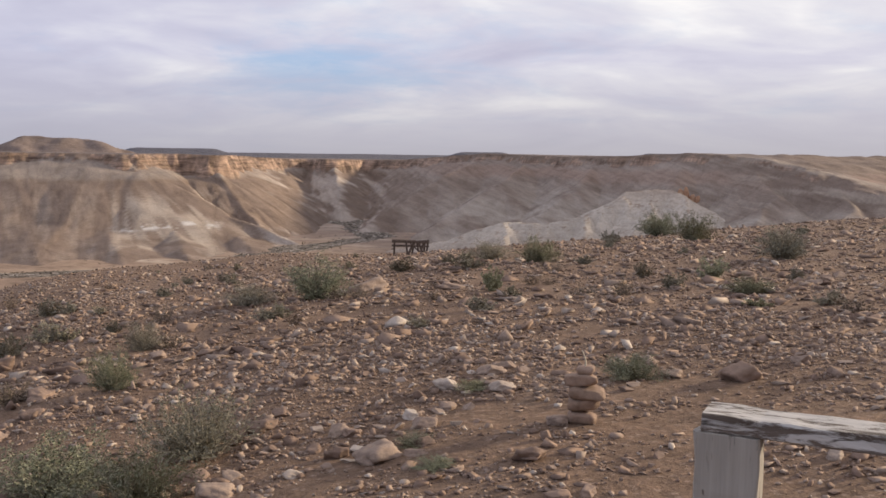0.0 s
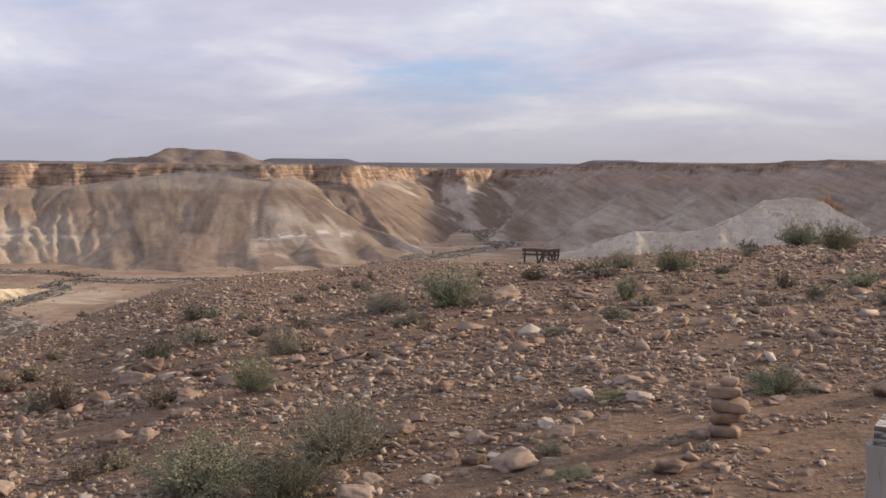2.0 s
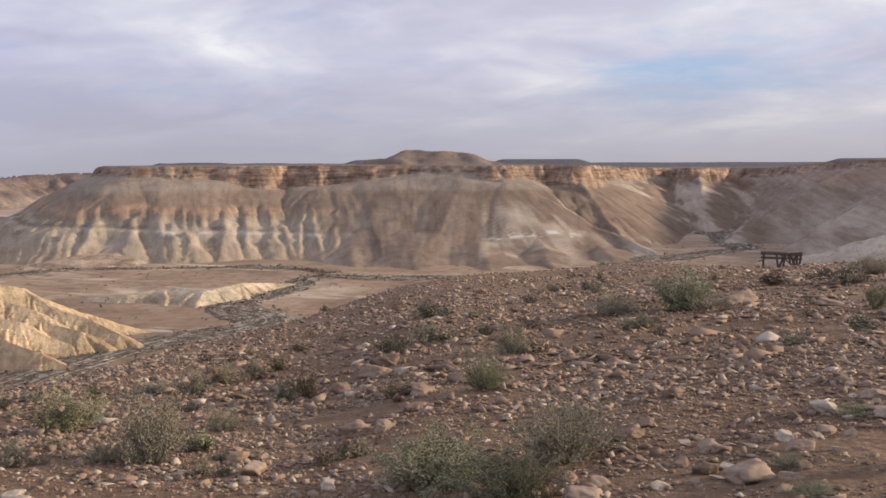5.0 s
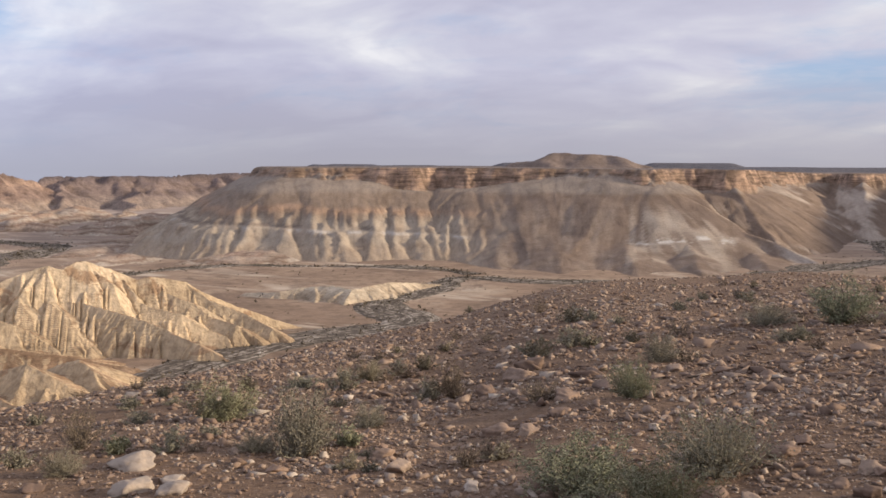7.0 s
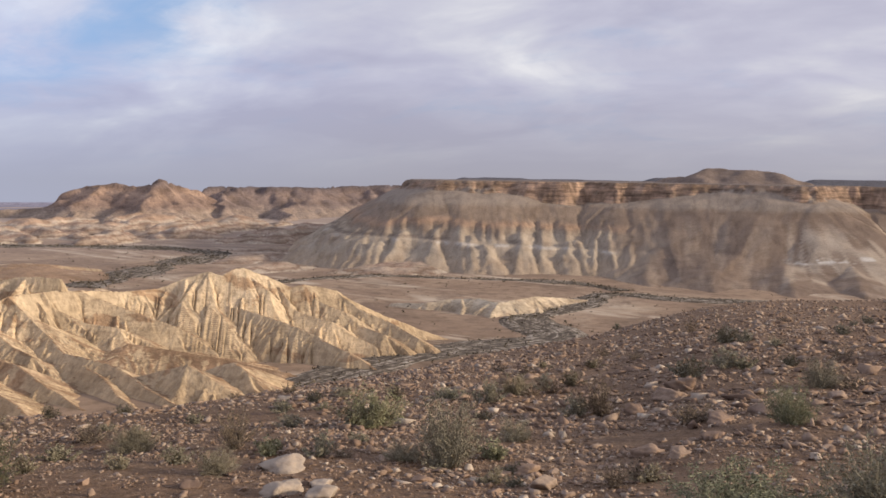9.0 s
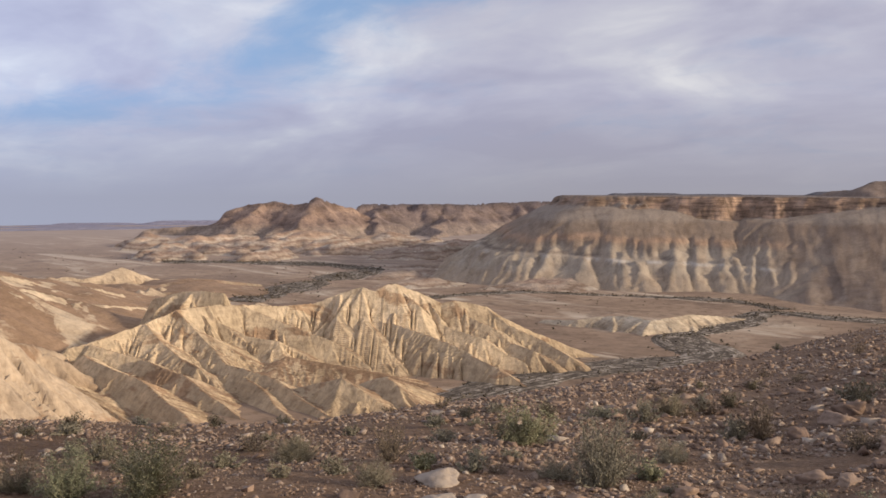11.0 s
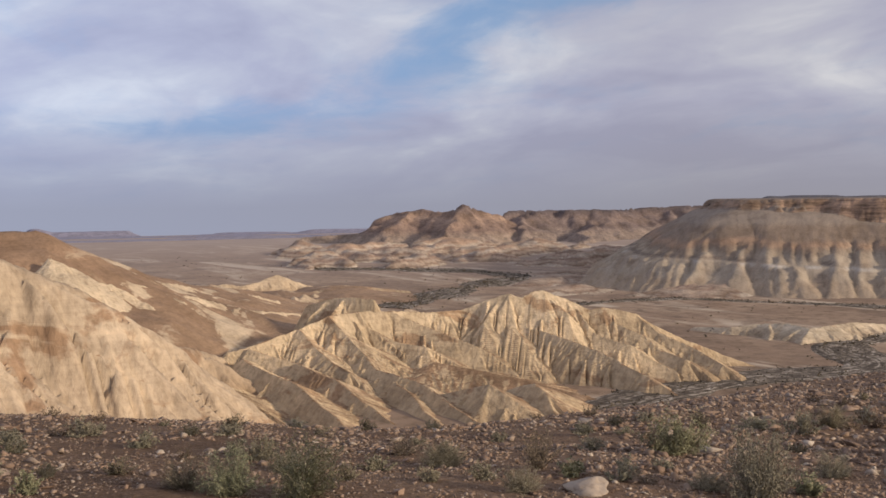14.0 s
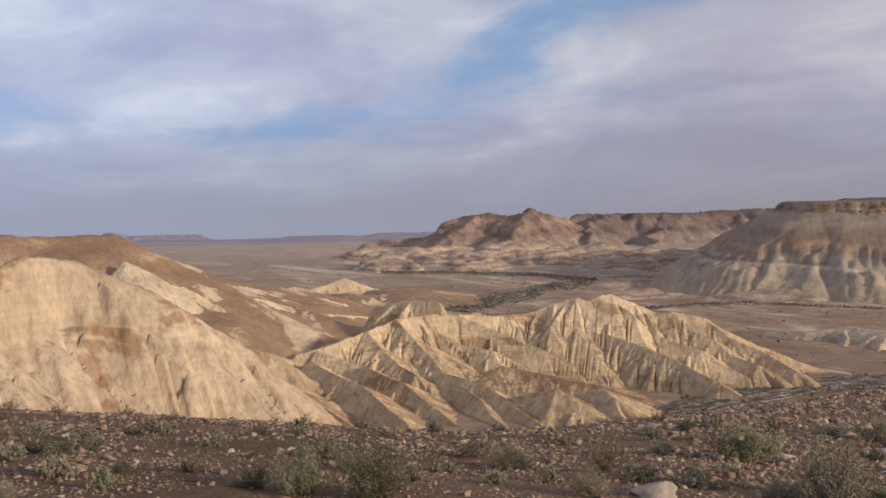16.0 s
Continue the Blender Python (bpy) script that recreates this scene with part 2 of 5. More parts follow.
MESA_ROCK = material("mesa_strata", painted_rock(0.7, 1.1))
BLUFF_MARL = material("bluff_marl", strata([
    (-90, (0.30, 0.20, 0.125)), (-81, (0.37, 0.26, 0.165)), (-70, (0.42, 0.325, 0.232)), (-52, (0.43, 0.335, 0.242)), (-30, (0.455, 0.362, 0.265)), (0, (0.45, 0.355, 0.26))], 0.65, 0.06, 0.6,
    scree=((0.30, 0.195, 0.118), 0.88), patch=((0.30, 0.20, 0.13), 0.016, 0.565)))
CRUMB_MARL = material("crumbling_marl", strata([(-90, (0.34, 0.25, 0.175)), (-80, (0.45, 0.355, 0.255)), (-40, (0.52, 0.42, 0.30))], 0.7, 0.06, 0.7, scree=((0.29, 0.20, 0.135), 0.88)))
BUTTE_ROCK = material("butte_scree", strata([(-30, (0.20, 0.155, 0.13)), (30, (0.185, 0.142, 0.12))], 0.5, 0.03, 0.8))
PALE_MARL = material("pale_marl", strata([
    (-90, (0.36, 0.258, 0.163)), (-84, (0.43, 0.327, 0.215)), (-75, (0.49, 0.38, 0.253)), (-62, (0.515, 0.402, 0.27)), (-50, (0.55, 0.437, 0.303)), (0, (0.55, 0.437, 0.303))], 0.75, 0.06, 0.7, scree=((0.275, 0.18, 0.112), 0.83), patch=((0.33, 0.225, 0.142), 0.03, 0.575)))
WHITE_BANK = material("white_marl", strata([(-90, (0.40, 0.31, 0.22)), (-78, (0.50, 0.42, 0.315)), (-60, (0.54, 0.46, 0.35))], 0.8, 0.06, 0.6, scree=((0.36, 0.27, 0.19), 0.9)))
CHALK = material("grey_white_chalk", strata([
    (-90, (0.36, 0.29, 0.23)), (-70, (0.43, 0.37, 0.305)), (-50, (0.48, 0.42, 0.35)), (-34, (0.44, 0.37, 0.30)), (-20, (0.36, 0.28, 0.22))], 0.45, 0.05, 0.5, scree=((0.31, 0.24, 0.185), 0.88)))
BROWN_HILL = material("brown_scree", strata([
    (-90, (0.30, 0.205, 0.135)), (-40, (0.265, 0.175, 0.115)), (0, (0.26, 0.17, 0.112))], 0.5, 0.03, 0.5, crag=((0.50, 0.39, 0.27), -120), patch=((0.50, 0.395, 0.28), 0.022, 0.565, -20)))
BROWN_SWELL = material("brown_swell", strata([
    (-90, (0.285, 0.195, 0.132)), (0, (0.27, 0.18, 0.12))], 0.5, 0.03, 0.5, crag=((0.47, 0.365, 0.25), -120), patch=((0.44, 0.34, 0.24), 0.03, 0.6, -20)))
FAR_ROCK = material("far_escarpment", strata([
    (-90, (0.31, 0.25, 0.21)), (-72, (0.37, 0.29, 0.235)), (-60, (0.25, 0.18, 0.15)), (-48, (0.34, 0.24, 0.19)), (-40, (0.40, 0.285, 0.22)), (-32, (0.27, 0.19, 0.15)), (-24, (0.22, 0.165, 0.145)), (60, (0.21, 0.16, 0.14))], 0.75, 0.012, 4.0))
# Escarpment bands greyed and darkened: cloud shade and haze put into the colour.
SHADED_CLIFF_ROCK = material("shaded_cliff_rock", strata([
    (-90, (0.30, 0.24, 0.205)), (-72, (0.31, 0.245, 0.21)), (-60, (0.225, 0.172, 0.155)), (-48, (0.27, 0.205, 0.18)), (-40, (0.20, 0.155, 0.145)), (-34, (0.155, 0.125, 0.125)), (60, (0.15, 0.122, 0.122))], 0.75, 0.012, 4.0))
FOOT_ROCK = material("broken_foothill", strata([
    (-90, (0.33, 0.25, 0.185)), (-85, (0.46, 0.39, 0.32)), (-83, (0.25, 0.175, 0.13)), (-80, (0.40, 0.32, 0.255)), (-77, (0.27, 0.185, 0.14)), (-74, (0.45, 0.375, 0.305)), (-70, (0.36, 0.255, 0.19)), (-50, (0.38, 0.28, 0.21))], 0.7, 0.03, 1.5))
# Blue-grey of distance haze is put into this base colour.
HAZE_TINTED_PLAIN = material("far_plain", strata([(-125, (0.26, 0.25, 0.32)), (-100, (0.30, 0.28, 0.33)), (-80, (0.26, 0.25, 0.32))], 0.7, 0.006, 2.0))


def bed(n):
    p = place(n)
    flow = n.add("ShaderNodeMapping", {"Vector": n.add("ShaderNodeUVMap", uv_map="downhill"), "Scale": (0.035, 0.30, 1.0)})
    a = n.math("ADD", n.math("MULTIPLY", n.noise(flow, 1.0, 6.0, 0.7, 1.2), 0.55), n.math("MULTIPLY", n.noise(p, 0.2, 6.0, 0.72), 0.45))
    c = n.noise(p, 0.5, 5.0, 0.7)
    base = n.ramp(a, [(0.36, (0.065, 0.052, 0.04)), (0.49, (0.115, 0.092, 0.072)), (0.55, (0.30, 0.25, 0.20)), (0.62, (0.56, 0.50, 0.43))])
    return n.mix(0.7, base, n.ramp(c, [(0.35, (0.5, 0.5, 0.48)), (0.6, (1.1, 1.1, 1.1))]), "MULTIPLY"), c, 0.4


RIVER_BED = material("dry_river_gravel", bed, 0.95)
# Dark rock with a little blue of distance haze mixed into its colour.
DARK_PLATEAU = material("dark_plateau", strata([(-90, (0.115, 0.11, 0.125)), (60, (0.11, 0.105, 0.12))], 0.4, 0.01, 3.0))


# ---- the land ----
from mathutils import kdtree

LATTICE = np.random.RandomState(7).rand(256, 256) * 2 * np.pi


def noise2(x, y, seed=0):
    """Smooth gradient noise on arrays, about -0.7 to 0.7."""
    x, y = np.asarray(x, float) + seed * 37.7, np.asarray(y, float) + seed * 91.3
    xi, yi = np.floor(x).astype(int), np.floor(y).astype(int)
    fx, fy = x - xi, y - yi
    u, v = fx ** 3 * (fx * (fx * 6 - 15) + 10), fy ** 3 * (fy * (fy * 6 - 15) + 10)

    def corner(i, j):
        a = LATTICE[(xi + i) % 256, (yi + j) % 256]
        return np.cos(a) * (fx - i) + np.sin(a) * (fy - j)
    low = corner(0, 0) * (1 - u) + corner(1, 0) * u
    high = corner(0, 1) * (1 - u) + corner(1, 1) * u
    return low * (1 - v) + high * v


def fbm(x, y, octaves=4, seed=0, gain=0.5):
    return sum(gain ** k * noise2(x * 2 ** k, y * 2 ** k, seed + k) for k in range(octaves))


def softmax(a, b, k):
    """The larger of two heights, with a rounded join."""
    h = np.clip(0.5 + 0.5 * (a - b) / k, 0, 1)
    return b * (1 - h) + a * h + k * h * (1 - h)


def smooth(lo, hi, v):
    q = np.clip((v - lo) / (hi - lo), 0, 1)
    return q * q * (3 - 2 * q)


FLOOR = -85.0
# The near hill: for each bearing, how far off its brow lies and how steeply one looks down to it.
BROW = np.array([
    (-60, 90, 0.03), (-45, 70, 0.04), (-24, 60, 0.058), (-19.4, 58, 0.0676), (-14.9, 55, 0.077), (-10.3, 52, 0.087), (-2.2, 50, 0.099),
    (1.9, 52, 0.1056), (6, 62, 0.1074), (9.9, 78, 0.1044), (13.6, 85, 0.1136), (20.2, 88, 0.12), (23.4, 80, 0.1306),
    (27.5, 66, 0.1543), (32.8, 45, 0.179), (39.4, 30, 0.2013), (45.5, 24, 0.2173), (55, 19, 0.2378), (60.8, 18.5, 0.2366),
    (74.6, 20, 0.21), (83.3, 24, 0.186), (100, 35, 0.14), (130, 120, 0.0), (180, 300, -0.05), (250, 300, -0.05)])
RING = np.arange(-180, 180, 0.5)
SOFT = np.exp(-0.5 * (np.arange(-20, 21) * 0.5 / 1.6) ** 2)


def ring(column):
    v = np.interp(RING, BROW[:, 0], BROW[:, column], period=360)
    return np.convolve(np.concatenate([v[-20:], v, v[:20]]), SOFT / SOFT.sum(), "valid")


BROW_FAR, BROW_FALL = ring(1), ring(2)


def near_hill(az, r):
    far = np.interp(az, RING, BROW_FAR, period=360)
    fall = np.interp(az, RING, BROW_FALL, period=360)
    c = 1.6 / far ** 2
    a = fall - 3.2 / far
    stop = np.maximum((0.62 - a) / (2 * c), 0)
    q = np.minimum(r, stop)
    return -(a * q + c * q * q) - 0.62 * (r - q)


def ground_z(x, y):
    x, y = np.asarray(x, float), np.asarray(y, float)
    r = np.hypot(x, y)
    az = np.degrees(np.arctan2(-x, y))
    bumps = 0.05 * fbm(x * 0.5, y * 0.5, 4, 3) * smooth(1.5, 5, r) + 0.25 * fbm(x * 0.06, y * 0.06, 3, 5) * smooth(6, 30, r)
    floor = FLOOR - 0.030 * np.maximum(r - 1900, 0) + 1.2 * fbm(x * 0.01, y * 0.01, 4, 9)
    return softmax(near_hill(az, r) + bumps, floor, 6.0)


def sheet(name, xs, ys, zs, material, label="", category="", kind="structure", way=None, tint=None, crisp=False):
    """A grid of heights as one smooth mesh; tint: the rock's colour at each place."""
    rows, cols = zs.shape
    me = bpy.data.meshes.new(name)
    me.vertices.add(rows * cols)
    me.vertices.foreach_set("co", np.stack([xs, ys, zs], -1).astype(np.float32).ravel())
    i = np.arange(rows * cols).reshape(rows, cols)
    quads = np.stack([i[:-1, :-1], i[:-1, 1:], i[1:, 1:], i[1:, :-1]], -1).reshape(-1, 4)
    me.loops.add(quads.size)
    me.loops.foreach_set("vertex_index", quads.ravel().astype(np.int32))
    me.polygons.add(len(quads))
    me.polygons.foreach_set("loop_start", np.arange(0, quads.size, 4, dtype=np.int32))
    me.polygons.foreach_set("use_smooth", np.full(len(quads), not crisp))
    me.update(calc_edges=True)
    me.validate()
    if way:
        layer = me.uv_layers.new(name="downhill")
        layer.data.foreach_set("uv", np.stack([w.ravel()[quads.ravel()] for w in way], -1).astype(np.float32).ravel())
    if tint is not None:
        skin = me.attributes.new("rock", "FLOAT_COLOR", "POINT")
        skin.data.foreach_set("color", tint.astype(np.float32).ravel())
    me.materials.append(material)
    return tagged(new(name, me), label, category, "", kind)


def polar(az, r):
    a, d = np.meshgrid(np.radians(az), r)
    return -d * np.sin(a), d * np.cos(a)


# Ground: one sheet out to the horizon, finer on the open side.
turns = np.concatenate([np.arange(-32, 92, 0.25), np.arange(92, 328.01, 4.0)])[::-1]
reach = np.concatenate([[0.0], np.geomspace(0.6, 90, 170), np.geomspace(92, 1400, 90), np.geomspace(1430, 4930, 30)])
gx, gy = polar(turns, reach)
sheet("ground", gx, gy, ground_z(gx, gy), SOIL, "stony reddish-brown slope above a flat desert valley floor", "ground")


# The plateau that the canyon cuts: bearing and distance of its rim, then its height, how cliffed it is and how steep its scree.
RIM_CANYON = [
    (-48, 880, -40, 0.2, 0.66), (-36, 870, -38, 0.25, 0.66), (-24, 890, -26, 0.25, 0.66), (-19.3, 930, -9, 0.3, 0.66), (-16, 960, 0, 0.35, 0.66), (-13.7, 985, 2, 0.35, 0.66), (-10.5, 1040, -2, 0.5, 0.66),
    (-6.9, 1120, -4, 0.6, 0.66), (-2.1, 1210, -2, 0.5, 0.66), (0.5, 1330, -8, 0.6, 0.66), (2.5, 1500, -14, 0.8, 0.66), (4.6, 1530, -15, 1, 0.66), (5.9, 1440, -14, 1.2, 0.62), (6.7, 1430, -14, 1.2, 0.62), (7.6, 1490, -15, 1, 0.62)]
RIM_FRONT = [
    (9.2, 1450, -14, 1, 0.62), (10.6, 1330, -11, 1, 0.62), (11.9, 1170, -8, 1, 0.62), (12.7, 1070, -7, 1.3, 0.62), (13.4, 1042, -7, 1.3, 0.62), (14.9, 1040, -6, 1.2, 0.6), (16.2, 1026, -6, 0.95, 0.52), (17.3, 1000, -7, 0.85, 0.46), (19.5, 1008, -6.5, 0.45, 0.43),
    (22, 1015, -6, 0.42, 0.42), (25.5, 1010, -6, 0.85, 0.42), (27.5, 1006, -6, 1.1, 0.42), (29.6, 1022, -6, 1.3, 0.42), (31.5, 1010, -6, 1.2, 0.42), (34, 1012, -6, 0.95, 0.42), (36, 1015, -6, 0.7, 0.42), (38.6, 1018, -6, 0.5, 0.45), (39.3, 1060, -6, 0.5, 0.5), (39.7, 1200, -7, 0.6, 0.5), (39.8, 2200, -8, 0.6, 0.5)]
RIM = np.array(RIM_CANYON + RIM_FRONT)
BACK = [(39.8, 4600), (-48, 4600)]


def to_xy(az, r):
    a = np.radians(az)
    return np.stack([-r * np.sin(a), r * np.cos(a)], -1)


def rim_field(x, y):
    """Distance outside the rim (negative inside), the way along it, and the rim's height and cliff there."""
    pts = np.concatenate([to_xy(RIM[:, 0], RIM[:, 1]), to_xy(*np.array(BACK, float).T)])
    vals = np.concatenate([RIM[:, 2:], np.tile(RIM[-1:, 2:], (2, 1))])
    best = np.full(x.shape, 1e9)
    along, hz, cl, st = (np.zeros(x.shape) for _ in range(4))
    inside = np.zeros(x.shape, bool)
    run = 0.0
    for k in range(len(pts)):
        a, b = pts[k], pts[(k + 1) % len(pts)]
        d = b - a
        length = np.hypot(*d)
        q = np.clip(((x - a[0]) * d[0] + (y - a[1]) * d[1]) / length ** 2, 0, 1)
        dist = np.hypot(x - a[0] - q * d[0], y - a[1] - q * d[1])
        m = dist < best
        best = np.where(m, dist, best)
        along = np.where(m, run + q * length, along)
        va, vb = vals[k], vals[(k + 1) % len(pts)]
        hz, cl = np.where(m, va[0] + q * (vb[0] - va[0]), hz), np.where(m, va[1] + q * (vb[1] - va[1]), cl)
        st = np.where(m, va[2] + q * (vb[2] - va[2]), st)
        cross = (a[1] > y) != (b[1] > y)
        with np.errstate(divide="ignore", invalid="ignore"):
            inside ^= cross & (x < a[0] + (y - a[1]) / (b[1] - a[1]) * d[0])
        run += length
    return np.where(inside, -best, best), along, hz, cl, st


EDGE = to_xy(RIM[:, 0], RIM[:, 1])
EDGE_RUN = np.concatenate([[0], np.cumsum(np.hypot(*np.diff(EDGE, axis=0).T))])
EDGE_STEP = 5.0
EDGE_FRONT = np.interp(17.3, RIM[:, 0], EDGE_RUN)
EDGE = np.stack([np.interp(np.arange(0, EDGE_RUN[-1], EDGE_STEP), EDGE_RUN, EDGE[:, k]) for k in (0, 1)], -1)
EASE = np.exp(-0.5 * (np.arange(-18, 19) / 6.0) ** 2)
EDGE = np.stack([np.convolve(np.pad(EDGE[:, k], 18, mode="edge"), EASE / EASE.sum(), "valid") for k in (0, 1)], -1)
EDGE_WAY = np.gradient(EDGE, axis=0)
EDGE_TREE = kdtree.KDTree(len(EDGE))
for k, (a, b) in enumerate(EDGE):
    EDGE_TREE.insert((a, b, 0), k)
EDGE_TREE.balance()


def rim_way(x, y):
    """The way along the smoothed rim of the point nearest to each place."""
    k = np.array([EDGE_TREE.find((a, b, 0))[1] for a, b in zip(x.ravel().tolist(), y.ravel().tolist())])
    off = (np.stack([x.ravel(), y.ravel()], -1) - EDGE[k])
    side = (off * EDGE_WAY[k]).sum(-1) / (EDGE_WAY[k] ** 2).sum(-1)
    u = ((k + np.clip(side, -0.5, 0.5)) * EDGE_STEP).reshape(x.shape)
    az = np.degrees(np.arctan2(-x, y))
    fan = EDGE_FRONT + np.radians(az - 17.3) * 960
    return u + 0.75 * smooth(14, 22, az) * (fan - u)


def plateau_z(x, y):
    """Height of the plateau and its slopes, the way along the rim and the distance out from it."""
    wx, wy = x + 8 * fbm(x * 0.012, y * 0.012, 3, 21), y + 8 * fbm(x * 0.012, y * 0.012, 3, 24)
    d, u, top, cliff, steep = rim_field(wx, wy)
    az = np.degrees(np.arctan2(-x, y))
    e = d + 11 * fbm(x * 0.024, y * 0.024, 5, 27, 0.62) + 3.0 * np.abs(noise2(u * 0.07, d * 0.0 + 4.4, 36))
    cliff = cliff * np.clip(0.95 + 0.4 * fbm(u * 0.012, u * 0.0 + 3.3, 3, 28), 0.5, 1.15)
    apron = 7 + 5 * np.clip(fbm(u * 0.011, u * 0.0 + 7.7, 2, 30), 0, 1)
    scree = np.maximum(d - apron, 0)
    z = top - 0.004 * np.minimum(-np.minimum(d, 0), 900)
    z = z - 17.0 * cliff * (0.35 * smooth(-1.5, 1.2, e) + 0.30 * smooth(2.4, 4.0, e) + 0.35 * smooth(5.0, 7.2, e))
    z = z - steep * scree + 4 * smooth(0, 22, scree) * cliff
    # Brown fans run out wide below the bare part of the front.
    fans = smooth(30, 26, az) * smooth(14, 18, az)
    z = z + fans * (steep - 0.20) * np.maximum(scree - 118 - 14 * fbm(u * 0.01, u * 0.0, 2, 29), 0)
    z = z + 1.2 * smooth(20, 80, scree) * fbm(u * 0.014, d * 0.003, 2, 31)
    z = z - (1.2 - 0.5 * fans) * smooth(20, 90, scree) * np.abs(noise2(u * 0.040 + 0.8 * fbm(u * 0.02, d * 0.012, 2, 32), d * 0.006, 33)) - 0.8 * smooth(10, 60, scree) * np.abs(noise2(u * 0.11, d * 0.012, 34))
    return z + 0.25 * fbm(x * 0.05, y * 0.05, 3, 35), d, e


def run(line):
    """A crest given as bearing, distance and height, as points in space."""
    pts = np.array(line, float)
    return np.column_stack([to_xy(pts[:, 0], pts[:, 1]), pts[:, 2]])


def ridge_field(x, y, crests, cliff=0.0):
    """Tents along crests, each (points, side slope, or the slopes to the left and right of its run), on a regular grid (x, y may be bent a little)."""
    z = np.full(x.shape, -200.0)
    x0, y0, cell = x[0, 0], y[0, 0], (y[-1, 0] - y[0, 0]) / (y.shape[0] - 1)
    for pts, fall in crests:
        left, right = fall if isinstance(fall, tuple) else (fall, fall)
        for a, b in zip(pts[:-1], pts[1:]):
            reach = (max(a[2], b[2]) - FLOOR + 12) / min(left, right) + 25
            i0, i1 = int((min(a[1], b[1]) - reach - y0) / cell), int((max(a[1], b[1]) + reach - y0) / cell) + 1
            j0, j1 = int((min(a[0], b[0]) - reach - x0) / cell), int((max(a[0], b[0]) + reach - x0) / cell) + 1
            w = slice(max(i0, 0), max(i1, 0)), slice(max(j0, 0), max(j1, 0))
            xx, yy = x[w], y[w]
            if not xx.size:
                continue
            d = b[:2] - a[:2]
            q = np.clip(((xx - a[0]) * d[0] + (yy - a[1]) * d[1]) / (d @ d + 1e-9), 0, 1)
            dist = np.hypot(xx - a[0] - q * d[0], yy - a[1] - q * d[1])
            slope = np.where(d[0] * (yy - a[1]) > d[1] * (xx - a[0]), left, right)
            z[w] = np.maximum(z[w], a[2] + q * (b[2] - a[2]) - slope * dist - cliff * smooth(2, 11, dist))
    return z


def branches(crests, g, gap, length, drop, fall, chance=0.85, below=0.6):
    """Side spurs that leave each crest on both sides and run down to the floor."""
    out = []
    for pts, _ in crests:
        for a, b in zip(pts[:-1], pts[1:]):
            d = b - a
            size = math.hypot(d[0], d[1])
            down = math.atan2(d[1], d[0]) + (math.pi if d[2] > 0 else 0)
            steep = min(abs(d[2]) / max(size, 1e-6) / 0.4, 1.0)
            for k in range(int(size / gap + g.uniform(0, 1))):
                p = a + d * g.uniform(0, 1)
                for hand in (-1, 1):
                    if g.uniform() > chance:
                        continue
                    high = p[2] - FLOOR
                    far = min(length, high / drop) * g.uniform(0.55, 1.1)
                    if far < gap * 0.5:
                        continue
                    turn = down + hand * (radians(88) - steep * radians(38) + g.normal(0, 0.16))
                    bend = turn - hand * 0.25
                    m = p + np.array([math.cos(turn) * far * 0.5, math.sin(turn) * far * 0.5, -below - drop * far * 0.45])
                    e = m + np.array([math.cos(bend) * far * 0.5, math.sin(bend) * far * 0.5, -drop * far * 0.6])
                    out.append((np.array([p - (0, 0, below), m, e]), fall * g.uniform(0.9, 1.15)))
    return out


def rain_wash(z, cell, steps, bite):
    """Running water cuts gullies down the slopes of a height grid."""
    rows, cols = z.shape
    n = rows * cols
    offs = [(-1, -1), (-1, 0), (-1, 1), (0, -1), (0, 1), (1, -1), (1, 0), (1, 1)]
    idx = np.arange(n).reshape(rows, cols)
    for _ in range(steps):
        pad = np.pad(z, 1, constant_values=1e6)
        ip = np.pad(idx, 1, mode="edge")
        best, to = np.zeros_like(z), idx.copy()
        for dy, dx in offs:
            s = (z - pad[1 + dy:1 + dy + rows, 1 + dx:1 + dx + cols]) / (cell * math.hypot(dx, dy))
            m = s > best
            best, to = np.where(m, s, best), np.where(m, ip[1 + dy:1 + dy + rows, 1 + dx:1 + dx + cols], to)
        order = np.argsort(-z.ravel()).tolist()
        area = [1.0] * n
        down = to.ravel().tolist()
        for i in order:
            j = down[i]
            if j != i:
                area[j] += area[i]
        cut = bite * np.sqrt(np.array(area).reshape(rows, cols) - 0.6) * best * cell
        z = z - np.minimum(cut, 0.45 * best * cell)
        pad = np.pad(z, 1, mode="edge")
        mean = (pad[:-2, 1:-1] + pad[2:, 1:-1] + pad[1:-1, :-2] + pad[1:-1, 2:]) / 4
        z = z + 0.008 * (mean - z)
    return z


# Spurs that run down from the rim: bearing, distance, height.
SPURS_NOSE = [
    [(17.3, 985, -25), (16.7, 975, -31), (15.2, 962, -41), (13.5, 945, -56), (10.6, 918, -69), (8.1, 893, -85)],
    [(12.9, 1035, -24), (12.2, 1010, -41), (11.5, 985, -57), (10.6, 955, -70)],
    [(17.5, 966, -36), (17.6, 938, -49), (17.0, 908, -69), (16, 878, -86)],
    [(16.7, 962, -38), (15.9, 930, -57), (14.1, 896, -75), (12, 866, -85)]]
